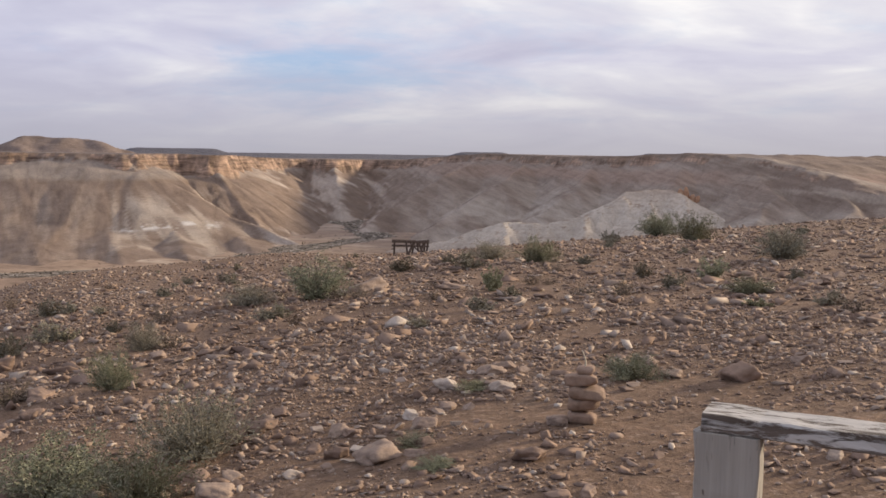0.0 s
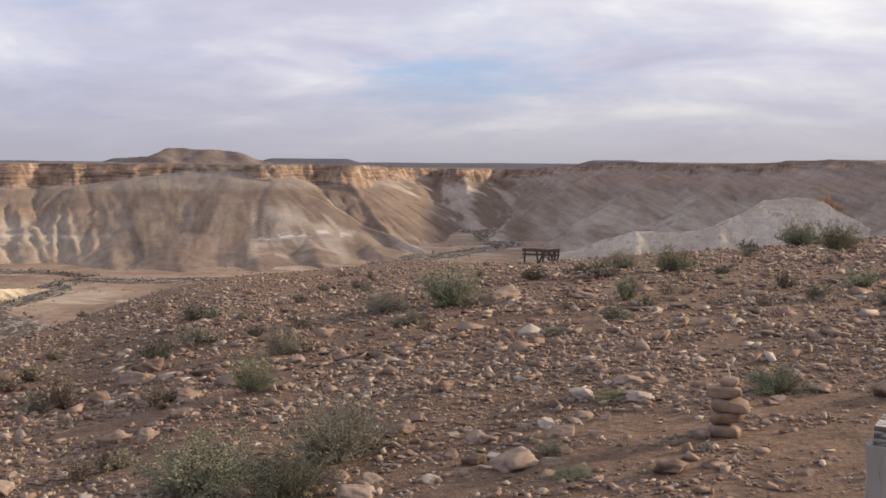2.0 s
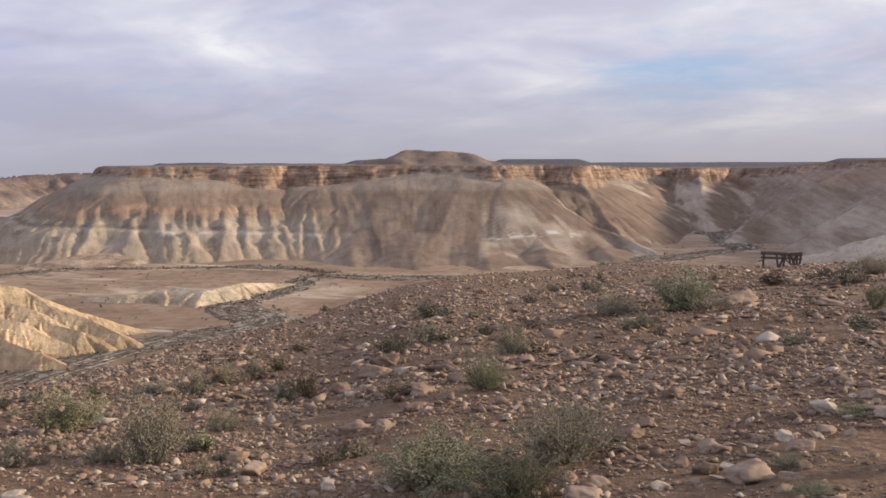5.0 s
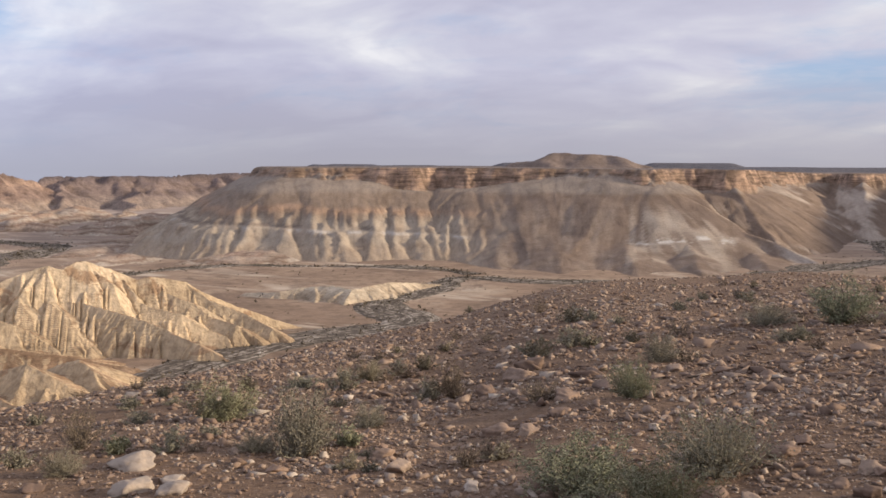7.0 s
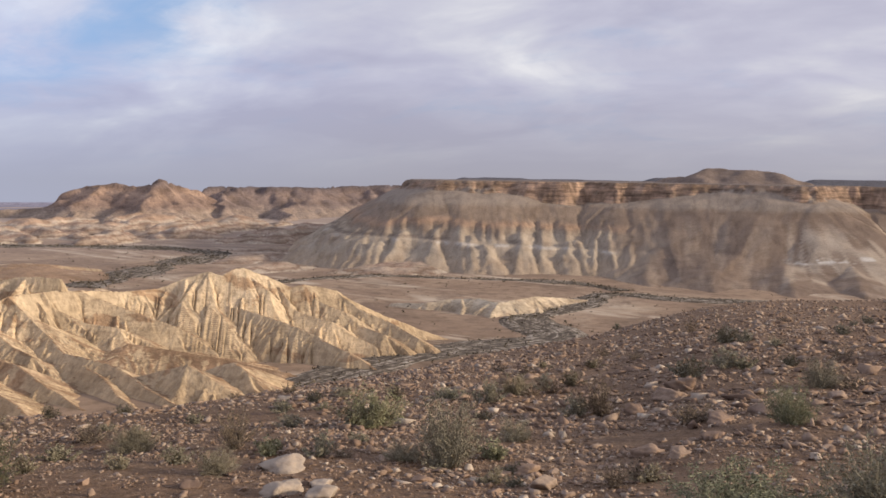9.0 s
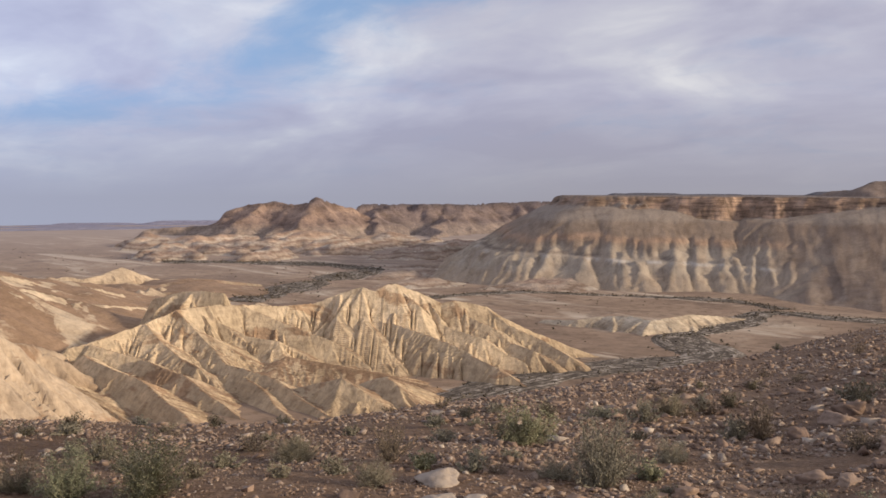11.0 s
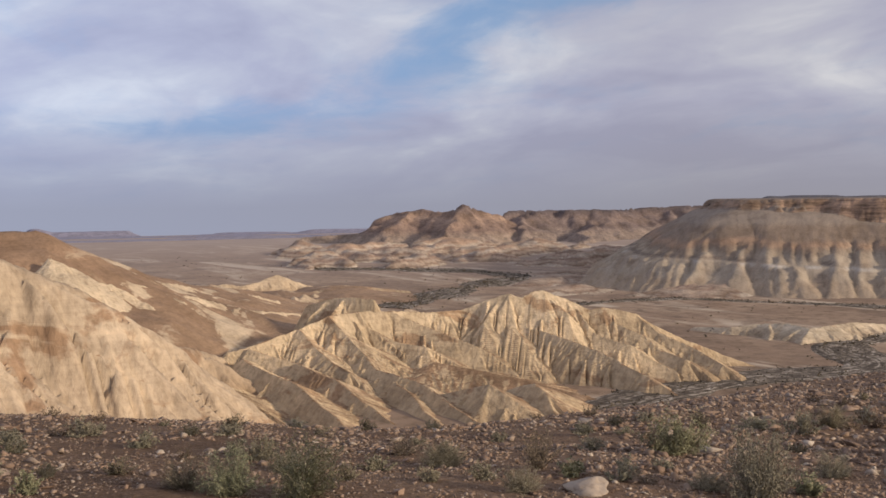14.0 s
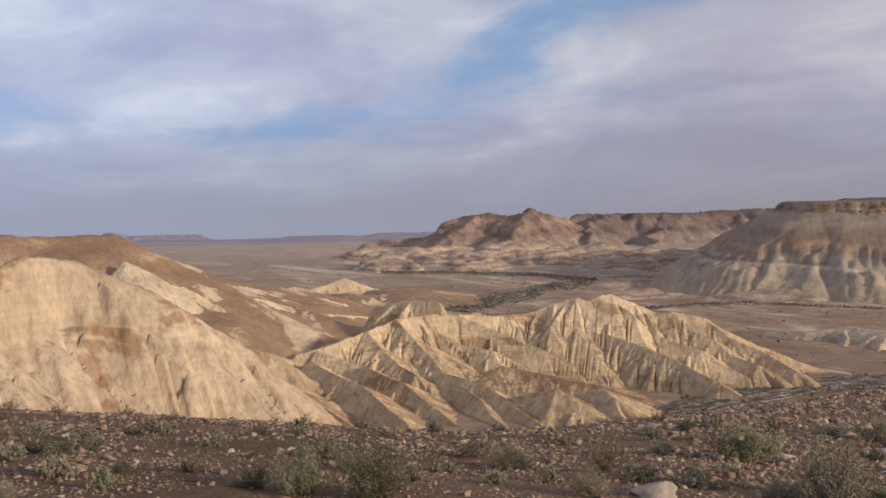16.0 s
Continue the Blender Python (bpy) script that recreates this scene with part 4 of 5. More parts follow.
massif("far_cliff", FAR_CLIFF, [0.45, 0.45, 0.45, 0.45], (-1700, -1080, 900, 1800), 4.8, SHADED_CLIFF_ROCK,
       "long distant grey-brown escarpment with a dark level rim", "escarpment", steps=6, bite=0.02, rough=0.9, seed=83, cliff=8.0, twigs=((64, 150, 0.40, 0.58), (30, 50, 0.54, 0.75)))
massif("far_escarpment", FAR_PEAK, [0.55, 0.48, 0.48, 0.4], (-1800, -1080, 700, 1800), 4.8, FAR_ROCK,
       "distant pinkish escarpment with a pointed peak and gullied flanks", "mountain", steps=6, bite=0.02, rough=0.9, seed=81, cliff=5.0, twigs=((64, 150, 0.40, 0.58), (30, 50, 0.54, 0.75)))
BUTTE = [[(26.0, 1480, -9), (25.3, 1470, -4.5), (24.9, 1460, 0.5), (23.8, 1450, 2.3), (23.3, 1450, 7.5), (22.8, 1450, 13.8), (21.0, 1450, 12.2), (19.6, 1450, 9), (19.1, 1450, 6.5), (18.1, 1450, -2.1), (17.2, 1450, -8)]]
massif("butte", BUTTE, [0.4], (-760, -330, 1200, 1500), 5.0, BUTTE_ROCK, "low brown table hill standing on the plateau", "butte", steps=4, bite=0.01, foot=-24.0, seed=91)
LOW_WHITE = [[(29.6, 682, -84), (31.5, 655, -79.5), (32.6, 640, -77.5), (33.6, 620, -77), (34.6, 606, -78), (35.6, 622, -77), (37, 628, -79), (38.5, 625, -81), (40.5, 640, -83)],
             [(32.6, 640, -77.5), (32.2, 612, -84)], [(34.6, 606, -78), (34.9, 588, -84)], [(36.4, 625, -78), (36.6, 600, -84)]]
massif("white_bank", LOW_WHITE, [0.55] * 4, (-470, -290, 420, 600), 1.1, WHITE_BANK, "low whitish eroded bank above the dry river bed", "bank", steps=6, bite=0.02, rough=0.5, foot=FLOOR - 3, seed=95, twigs=((9, 18, 0.34, 0.9), (5, 8, 0.5, 1.1)), crisp=True)
CRUMBS = [[(70.2, 880, -77), (69.4, 878, -73), (68.4, 880, -74.5), (67.5, 886, -73), (66.6, 885, -75.5), (65.6, 895, -73), (64.6, 905, -68.5), (63.8, 915, -75), (62.6, 925, -81)]]
g = np.random.default_rng(17)
for _ in range(70):
    far = g.uniform(0, 1)
    az, r = (g.uniform(62.5, 70.5), g.uniform(760, 930)) if far < 0.6 else (g.uniform(57, 74), g.uniform(560, 760))
    top = FLOOR + g.uniform(4, 9) + (max(0, az - 66) * 1.6 if far > 0.6 and r < 680 else 0)
    da = g.uniform(-0.9, 0.9)
    CRUMBS.append([(az + da, r + g.uniform(12, 30), top - 3), (az, r, top), (az - da, r - g.uniform(14, 30), top - 6)])
massif("small_badlands", CRUMBS, [(0.6, 1.0)] + [(0.5, 1.0)] * 70, (-900, -460, 120, 520), 1.8, CRUMB_MARL, "scattered small pale badland hills on the valley floor", "badlands", steps=6, bite=0.02, rough=0.4, foot=FLOOR - 4, seed=99, twigs=((7, 20, 0.7, 1.15), (4.5, 8, 0.85, 1.35)), crisp=True)

# Dim low ground far out on the plain, and low tables on the horizon behind it, both coloured with a haze tint.
fx, fy = polar(np.arange(41, 112, 0.25)[::-1], np.linspace(2250, 4600, 60))
fr = np.hypot(fx, fy)
fz = ground_z(fx, fy) - 6 + 7 * smooth(2250, 2900, fr) + 9 * fbm(fx * 0.0016, fy * 0.0016, 4, 63)
sheet("far_plain", fx, fy, fz, HAZE_TINTED_PLAIN, "dim dark far plain with haze tinted into its colour", "plain")
fx, fy = polar(np.arange(44, 112, 0.12)[::-1], np.linspace(4560, 4900, 18))
fr, fa = np.hypot(fx, fy), np.degrees(np.arctan2(-fx, fy))
fz = ground_z(fx, fy) - 3
for az, half, tall in ((75, 2.8, 30), (78.5, 1.5, 18), (84, 4, 30), (96, 6, 40), (66, 2.0, 12), (60, 3.0, 20), (55, 2, 26)):
    fz += tall * smooth(half + 0.5, half - 0.5, np.abs(fa - az) + 0.5 * fbm(fa * 0.8, fr * 0.003, 2, 85)) * smooth(4600, 4720, fr)
sheet("distant_tables", fx, fy, fz, HAZE_TINTED_PLAIN, "low haze-tinted tables on the far horizon", "mesa")

# Low broken ground at the foot of the escarpment and of the plateau's far end.
g = np.random.default_rng(8)
FOOTHILLS = []
for _ in range(46):
    az, r = g.uniform(44, 64), g.uniform(1180, 1640)
    top = FLOOR + g.uniform(6, 22)
    da, dr = g.uniform(0.5, 1.6), g.uniform(-60, 60)
    FOOTHILLS.append([(az - da, r - dr, top - 5), (az, r, top), (az + da, r + dr, top - 6)])
massif("foothills", FOOTHILLS, [0.55] * 46, (-1460, -800, 500, 1200), 4.5, FOOT_ROCK, "low pale and pinkish broken foothills below the escarpment", "foothills", steps=5, bite=0.02, rough=0.8, foot=FLOOR - 4, seed=103, twigs=((22, 50, 0.35, 0.7), (14, 18, 0.5, 0.9)))
SPLAY = []
for _ in range(22):
    az, r = g.uniform(38, 50), g.uniform(840, 1150)
    top = FLOOR + g.uniform(2.5, 9) * (1.3 if az < 43 else 0.8)
    SPLAY.append([(az - 2.0, r + 30, top + 1), (az, r, top - 1), (az + 2.5, r - 20, top - 7)])
massif("low_ridges", SPLAY, [0.25] * 22, (-860, -500, 520, 860), 3.5, FOOT_ROCK, "low tan ridges running out from the plateau's foot", "ridges", steps=5, bite=0.02, rough=0.6, foot=FLOOR - 3, seed=107, twigs=((18, 36, 0.25, 0.5), (10, 12, 0.4, 0.7)))

FLUTES = [[(3, 830, -83.1), (1.1, 825, -76.5), (-1.2, 820, -66), (-3.5, 815, -55.7), (-6.4, 820, -57.5), (-7.8, 830, -53.1), (-9.5, 850, -41.9), (-10.7, 870, -31.9), (-12.8, 880, -29.7), (-13.4, 870, -32), (-14.2, 845, -43.6), (-15.7, 800, -59.7)],
          [(-3.5, 815, -56.5), (-3.0, 770, -74)], [(-6.4, 820, -58), (-5.6, 775, -72)], [(-8.6, 838, -49), (-8.0, 785, -66)], [(-12.2, 878, -31), (-11.5, 825, -48), (-11, 785, -64)]]
massif("chalk_flutes", FLUTES, [0.6] * 5, (-160, 470, 560, 900), 2.5, CHALK, "whitish fluted chalk slopes below the canyon's side", "badlands", steps=8, bite=0.035, rough=1.3, seed=111, twigs=((14, 55, 0.45, 0.8), (8, 14, 0.6, 1.1)))


# ---- things ----
def part(name, bm, material, parent, label=""):
    me = bpy.data.meshes.new(name)
    bm.to_mesh(me)
    bm.free()
    me.materials.append(material)
    ob = new(name, me)
    ob.parent = parent
    return tagged(ob, label)


def ground_at(az, r):
    p = bearing(az, r)
    return Vector((p.x, p.y, float(ground_z(p.x, p.y))))


def hull(rng, points=14, squash=0.62, size=1.0):
    """An angular, water-worn pebble about `size` across, resting near its middle."""
    bm = bmesh.new()
    for _ in range(points):
        v = Vector(rng.normal(size=3)).normalized() * rng.uniform(0.86, 1.0)
        bm.verts.new((v.x * 0.5 * size, v.y * 0.5 * size * rng.uniform(0.7, 1.0), v.z * 0.5 * size * squash))
    got = bmesh.ops.convex_hull(bm, input=bm.verts)
    bmesh.ops.delete(bm, geom=[g for g in got["geom_interior"] if isinstance(g, bmesh.types.BMVert)], context="VERTS")
    bmesh.ops.triangulate(bm, faces=bm.faces)
    return bm


def cobble(rng, squash=0.6, lumps=0.3, size=1.0, level=3):
    """A worn, blocky stone: broad flats, blunt edges, rough skin."""
    bm = bmesh.new()
    bmesh.ops.create_icosphere(bm, subdivisions=level, radius=0.5)
    off = Vector(rng.uniform(-50, 50, 3))
    flats = [(Vector(rng.normal(size=3)).normalized(), rng.uniform(0.26, 0.50)) for _ in range(13)]
    stretch = rng.uniform(0.75, 1.0)
    for v in bm.verts:
        p = v.co.normalized()
        far = sum(max(p.dot(n) / d, 0.0) ** 70 for n, d in flats) ** (-1 / 70) if any(p.dot(n) > 0.2 for n, _ in flats) else 0.5
        p *= min(far, 0.56)
        p *= 1 + lumps * 0.5 * noise.noise(p * 2.4 + off) + 0.12 * noise.noise(p * 6 + off) + 0.07 * noise.noise(p * 15 + off)
        v.co = Vector((p.x * 1.15, p.y * stretch * 1.15, p.z * squash * 1.15)) * size
    for f in bm.faces:
        f.smooth = True
    return bm


def stone_look(rand):
    def build(n):
        p = local(n)
        r = n.add("ShaderNodeObjectInfo").outputs["Random"] if rand == "object" else n.add("ShaderNodeNewGeometry").outputs["Random Per Island"]
        base = n.ramp(r, [(0.0, (0.17, 0.116, 0.086)), (0.3, (0.238, 0.166, 0.125)), (0.55, (0.295, 0.222, 0.171)), (0.75, (0.25, 0.172, 0.126)), (0.93, (0.355, 0.285, 0.228)), (1.0, (0.44, 0.372, 0.31))])
        at = place(n)
        blot = n.noise(at, 9.0, 5.0, 0.65)
        grain = n.noise(at, 60.0, 4.0, 0.7)
        base = n.mix(0.8, base, n.ramp(blot, [(0.3, (0.66, 0.62, 0.58)), (0.5, (1, 1, 1)), (0.7, (1.22, 1.2, 1.16))]), "MULTIPLY")
        return n.mix(0.5, base, n.ramp(grain, [(0.3, (0.75, 0.75, 0.75)), (0.6, (1.1, 1.1, 1.1))]), "MULTIPLY"), n.math("ADD", blot, n.math("MULTIPLY", grain, 0.4)), 0.012
    return build


STONE = material("limestone_cobble", stone_look("object"), 0.85)
GRAVEL = material("limestone_gravel", stone_look("island"), 0.9)
CAIRN_STONE = material("tan_flat_stone", lambda n: (n.mix(0.7, n.ramp(n.add("ShaderNodeObjectInfo").outputs["Random"], [(0.0, (0.23, 0.16, 0.115)), (1.0, (0.32, 0.225, 0.165))]),
    n.ramp(n.noise(place(n), 14.0, 6.0, 0.65), [(0.3, (0.6, 0.57, 0.54)), (0.5, (1, 1, 1)), (0.72, (1.25, 1.22, 1.18))]), "MULTIPLY"), n.noise(place(n), 40.0, 5.0, 0.7), 0.01), 0.85)


def scatter(name, templates, where, sizes, rng, material, label, category):
    """Many small stones joined into one mesh."""
    verts, faces, base = [], [], 0
    kind = rng.integers(0, len(templates), len(where))
    for k, (tv, tf) in enumerate(templates):
        sel = np.nonzero(kind == k)[0]
        if not len(sel):
            continue
        a = rng.uniform(0, 2 * np.pi, len(sel))
        tilt = rng.normal(0, 0.25, len(sel))
        s = sizes[sel][:, None]
        v = tv[None] * np.exp(rng.normal(0, 0.24, (len(sel), 1, 3)))
        c, q = np.cos(tilt)[:, None], np.sin(tilt)[:, None]
        v = np.stack([v[..., 0], v[..., 1] * c - v[..., 2] * q, v[..., 1] * q + v[..., 2] * c], -1)
        c, q = np.cos(a)[:, None], np.sin(a)[:, None]
        v = np.stack([v[..., 0] * c - v[..., 1] * q, v[..., 0] * q + v[..., 1] * c, v[..., 2]], -1) * s[..., None]
        verts.append((v + where[sel][:, None]).reshape(-1, 3))
        faces.append((tf[None] + (base + np.arange(len(sel)) * len(tv))[:, None, None]).reshape(-1, 3))
        base += len(sel) * len(tv)
    verts, faces = np.concatenate(verts), np.concatenate(faces)
    me = bpy.data.meshes.new(name)
    me.vertices.add(len(verts))
    me.vertices.foreach_set("co", verts.astype(np.float32).ravel())
    me.loops.add(faces.size)
    me.loops.foreach_set("vertex_index", faces.ravel().astype(np.int32))
    me.polygons.add(len(faces))
    me.polygons.foreach_set("loop_start", np.arange(0, faces.size, 3, dtype=np.int32))
    me.update(calc_edges=True)
    me.materials.append(material)
    return tagged(new(name, me), label, category, "", "stuff")


def arrays(bm):
    bm.verts.ensure_lookup_table()
    got = np.array([v.co[:] for v in bm.verts]), np.array([[v.index for v in f.verts] for f in bm.faces])
    bm.free()
    return got


rng = np.random.default_rng(12)
pebbles = [arrays(hull(rng, n, q)) for n, q in ((9, 0.55), (10, 0.65), (8, 0.45), (9, 0.6), (10, 0.4), (8, 0.5), (9, 0.45), (8, 0.7))]
chips = [arrays(hull(rng, 7, q)) for q in (0.6, 0.5, 0.7, 0.55, 0.65)]


def strewn(count, near, far, power, smallest, largest, seed):
    """Places on the near slope, gathered in patches, and stone sizes."""
    g = np.random.default_rng(seed)
    r = (near ** power + g.uniform(0, 1, count * 3) * (far ** power - near ** power)) ** (1 / power)
    az = g.uniform(-30, 89, count * 3)
    xy = to_xy(az, r)
    patch = fbm(xy[:, 0] * 0.35, xy[:, 1] * 0.35, 3, 51) + 0.7 * fbm(xy[:, 0] * 1.4, xy[:, 1] * 1.4, 2, 53)
    lane = smooth(0.9, 0.3, np.abs(xy[:, 0] - 0.9 - 0.04 * xy[:, 1] - 0.5 * np.sin(xy[:, 1] * 0.25))) * smooth(2, 6, xy[:, 1])
    ok = np.nonzero(patch - 0.4 * lane - 0.28 * smooth(42, 60, az) + g.normal(0, 0.25, count * 3) > -0.3)[0][:count]
    xy = xy[ok]
    size = np.clip(smallest * np.exp(np.abs(g.normal(0, 0.62, len(ok)))), smallest, largest) * (1 - 0.3 * smooth(40, 60, az[ok]))
    z = ground_z(xy[:, 0], xy[:, 1]) + size * 0.07
    return np.column_stack([xy, z]), size


slabs = [arrays(hull(rng, n, q)) for n, q in ((9, 0.3), (8, 0.36), (10, 0.28), (9, 0.42))]
for lo, hi, count, power, small, large, kinds, seed in (
        (11, 52, 11000, 1.2, 0.11, 0.42, slabs, 6),
        (2.4, 11, 38000, 1.6, 0.013, 0.05, chips, 4),
        (2.5, 13, 25000, 1.5, 0.030, 0.15, pebbles, 1), (9, 32, 46000, 1.3, 0.045, 0.24, chips, 2), (26, 92, 16000, 1.3, 0.10, 0.36, chips, 3)):
    spots, sizes = strewn(count, lo, hi, power, small, large, seed)
    scatter("gravel", kinds, spots, sizes, np.random.default_rng(seed + 30), GRAVEL, "loose pinkish and cream stones strewn over the soil", "gravel")

g = np.random.default_rng(19)
spots = np.column_stack([g.uniform(-4.2, 4.2, 5200), g.uniform(-4.2, 3.0, 5200)])
spots = spots[(np.hypot(*spots.T) > 0.5) & (np.hypot(*spots.T) < 4.2)]
sizes = np.clip(0.014 * np.exp(np.abs(g.normal(0, 0.6, len(spots)))), 0.014, 0.06)
scatter("gravel", chips, np.column_stack([spots, ground_z(spots[:, 0], spots[:, 1]) + sizes * 0.07]), sizes, g, GRAVEL, "loose pinkish and cream stones strewn over the soil", "gravel")

# Larger stones, one by one.
cobbles = []
for k in range(14):
    me = bpy.data.meshes.new("cobble")
    bm = cobble(rng, rng.uniform(0.5, 0.8), 0.4, 1.0, 4) if k < 7 else hull(rng, 11, rng.uniform(0.5, 0.85), 1.1)
    bm.to_mesh(me), bm.free()
    me.materials.append(STONE)
    cobbles.append(me)


STONE_PALE = material("pale_limestone", lambda n: (n.mix(0.8, (0.35, 0.288, 0.235), n.ramp(n.noise(place(n), 11.0, 6.0, 0.65), [(0.3, (0.66, 0.62, 0.58)), (0.5, (1, 1, 1)), (0.7, (1.15, 1.14, 1.1))]), "MULTIPLY"), n.noise(place(n), 30.0, 5.0, 0.7), 0.012), 0.85)


def put_stone(az, r, size, k, label, group, skin=None):
    at = ground_at(az, r)
    ob = tagged(new("stone", cobbles[k % 7 + (0 if size * 6 > r * 0.12 else 7)]), label, "stone", group, "")
    if skin:
        ob.material_slots[0].link = "OBJECT"
        ob.material_slots[0].material = skin
    ob.matrix_world = Matrix.Translation(at + Vector((0, 0, size * 0.08))) @ Euler((rng.uniform(-0.2, 0.2), rng.uniform(-0.2, 0.2), rng.uniform(0, 6.28))).to_matrix().to_4x4() @ Matrix.Diagonal((size, size * rng.uniform(0.9, 1.2), size * rng.uniform(0.6, 0.95), 1))


BOULDERS = [(-5.3, 5.6, 0.18), (3.6, 6.0, 0.27), (-17.2, 8.0, 0.31), (-20.2, 8.7, 0.18), (4.4, 18.7, 0.64), (-3.0, 8.5, 0.23), (10.4, 7.4, 0.22), (22.5, 10.7, 0.26),
            (13.2, 5.7, 0.25), (-0.3, 8.0, 0.23), (16.2, 12.5, 0.26), (-0.6, 17.5, 0.36), (47.7, 8.3, 0.37), (47.9, 7.3, 0.24), (45.7, 7.1, 0.24), (33.6, 8.5, 0.27),
            (32.6, 7.7, 0.27), (24.6, 14.0, 0.48), (25.0, 13.2, 0.45), (11.6, 14.5, 0.25), (26.6, 9.1, 0.23), (27.1, 12.0, 0.25), (22.9, 9.6, 0.22), (11.0, 14.9, 0.22)]
COBBLES = [(-6.8, 6.5, 0.15), (-10.8, 7.6, 0.14), (-13.3, 8.2, 0.17), (-3.8, 8.7, 0.18), (9.4, 7.7, 0.16), (8.1, 7.6, 0.11), (17.5, 8.6, 0.14), (12.0, 14.6, 0.18), (14.3, 6.3, 0.16),
           (12.2, 6.1, 0.13), (1.0, 6.7, 0.18), (5.3, 6.8, 0.16), (7.5, 6.5, 0.13), (-3.6, 7.8, 0.20), (-1.3, 8.8, 0.15), (-4.9, 8.5, 0.15), (15.0, 11.3, 0.19), (7.3, 7.1, 0.12), (4.4, 9.0, 0.13),
           (-8.8, 4.9, 0.10), (39.8, 7.9, 0.16), (16.1, 10.9, 0.19), (24.8, 8.8, 0.18), (30.3, 8.9, 0.15), (38.0, 8.2, 0.12), (52.9, 7.6, 0.17), (29.4, 8.0, 0.14), (31.5, 11.8, 0.16)]
RING_STONES = [(-20.0, 15.7, 0.22), (-20.7, 15.6, 0.30), (-21.4, 15.9, 0.26), (-22.0, 16.6, 0.27), (-21.3, 15.3, 0.24)]
for k, (az, r, s) in enumerate(BOULDERS):
    put_stone(az, r, s * 1.05, k + 4, "large pale weathered limestone boulder half sunk in the soil", "boulders on the slope", STONE_PALE if k in (12, 13, 14) else None)
for k, (az, r, s) in enumerate(COBBLES):
    put_stone(az, r, s * 1.05, k + 3, "rounded tan limestone cobble lying on stony soil", "cobbles on the slope")
for k, (az, r, s) in enumerate(RING_STONES):
    put_stone(az, r, s, k, "tan cobble in a small heap of stones", "heaped cobbles")
for k in range(190):
    r = 4.2 * (16 / 4.2) ** rng.uniform(0, 1)
    az = rng.uniform(-27, 87)
    p = to_xy(az, r)
    if fbm(p[0] * 0.35, p[1] * 0.35, 3, 51) < -0.12:
        continue
    put_stone(az, r, (0.06 + 0.005 * r) * rng.uniform(0.7, 1.5), k, "rounded tan limestone cobble lying on stony soil", "cobbles on the slope")

# Loose heaps of stones.
for az0, r0, many in ((2, 7.4, 20), (-3, 8.6, 18), (5.5, 6.4, 12), (12.6, 6.0, 14), (15.8, 11.4, 14), (-5.5, 10.5, 12), (24.7, 12.6, 12), (32, 8.2, 10), (47, 7.8, 12), (9, 9.6, 14), (-12, 9.4, 10)):
    for k in range(many):
        az, r = az0 + rng.normal(0, 16 / r0), r0 + rng.normal(0, 0.09 * r0)
        put_stone(az, r, rng.uniform(0.07, 0.17) * (0.75 + 0.03 * r0), k, "angular tan limestone cobble in a loose heap of stones", "cobbles on the slope")


# Shrubs.
def leaf_look(a, b):
    def build(n):
        r = n.add("ShaderNodeNewGeometry").outputs["Random Per Island"]
        o = n.add("ShaderNodeObjectInfo").outputs["Random"]
        c = n.mix(r, a, b)
        return n.mix(0.5, c, n.ramp(o, [(0.0, (0.7, 0.75, 0.7)), (0.5, (1, 1, 1)), (1.0, (1.25, 1.15, 1.0))]), "MULTIPLY"), None, 0
    return build


LEAF_GREEN = material("green_leaf", leaf_look((0.112, 0.118, 0.070), (0.29, 0.283, 0.182)), 0.8)
LEAF_DRY = material("grey_green_leaf", leaf_look((0.122, 0.111, 0.080), (0.285, 0.256, 0.19)), 0.85)
TWIG_DEAD = material("dead_twig", leaf_look((0.10, 0.078, 0.058), (0.225, 0.175, 0.132)), 0.9)
TWIG = material("twig", leaf_look((0.19, 0.16, 0.115), (0.38, 0.335, 0.25)), 0.9)


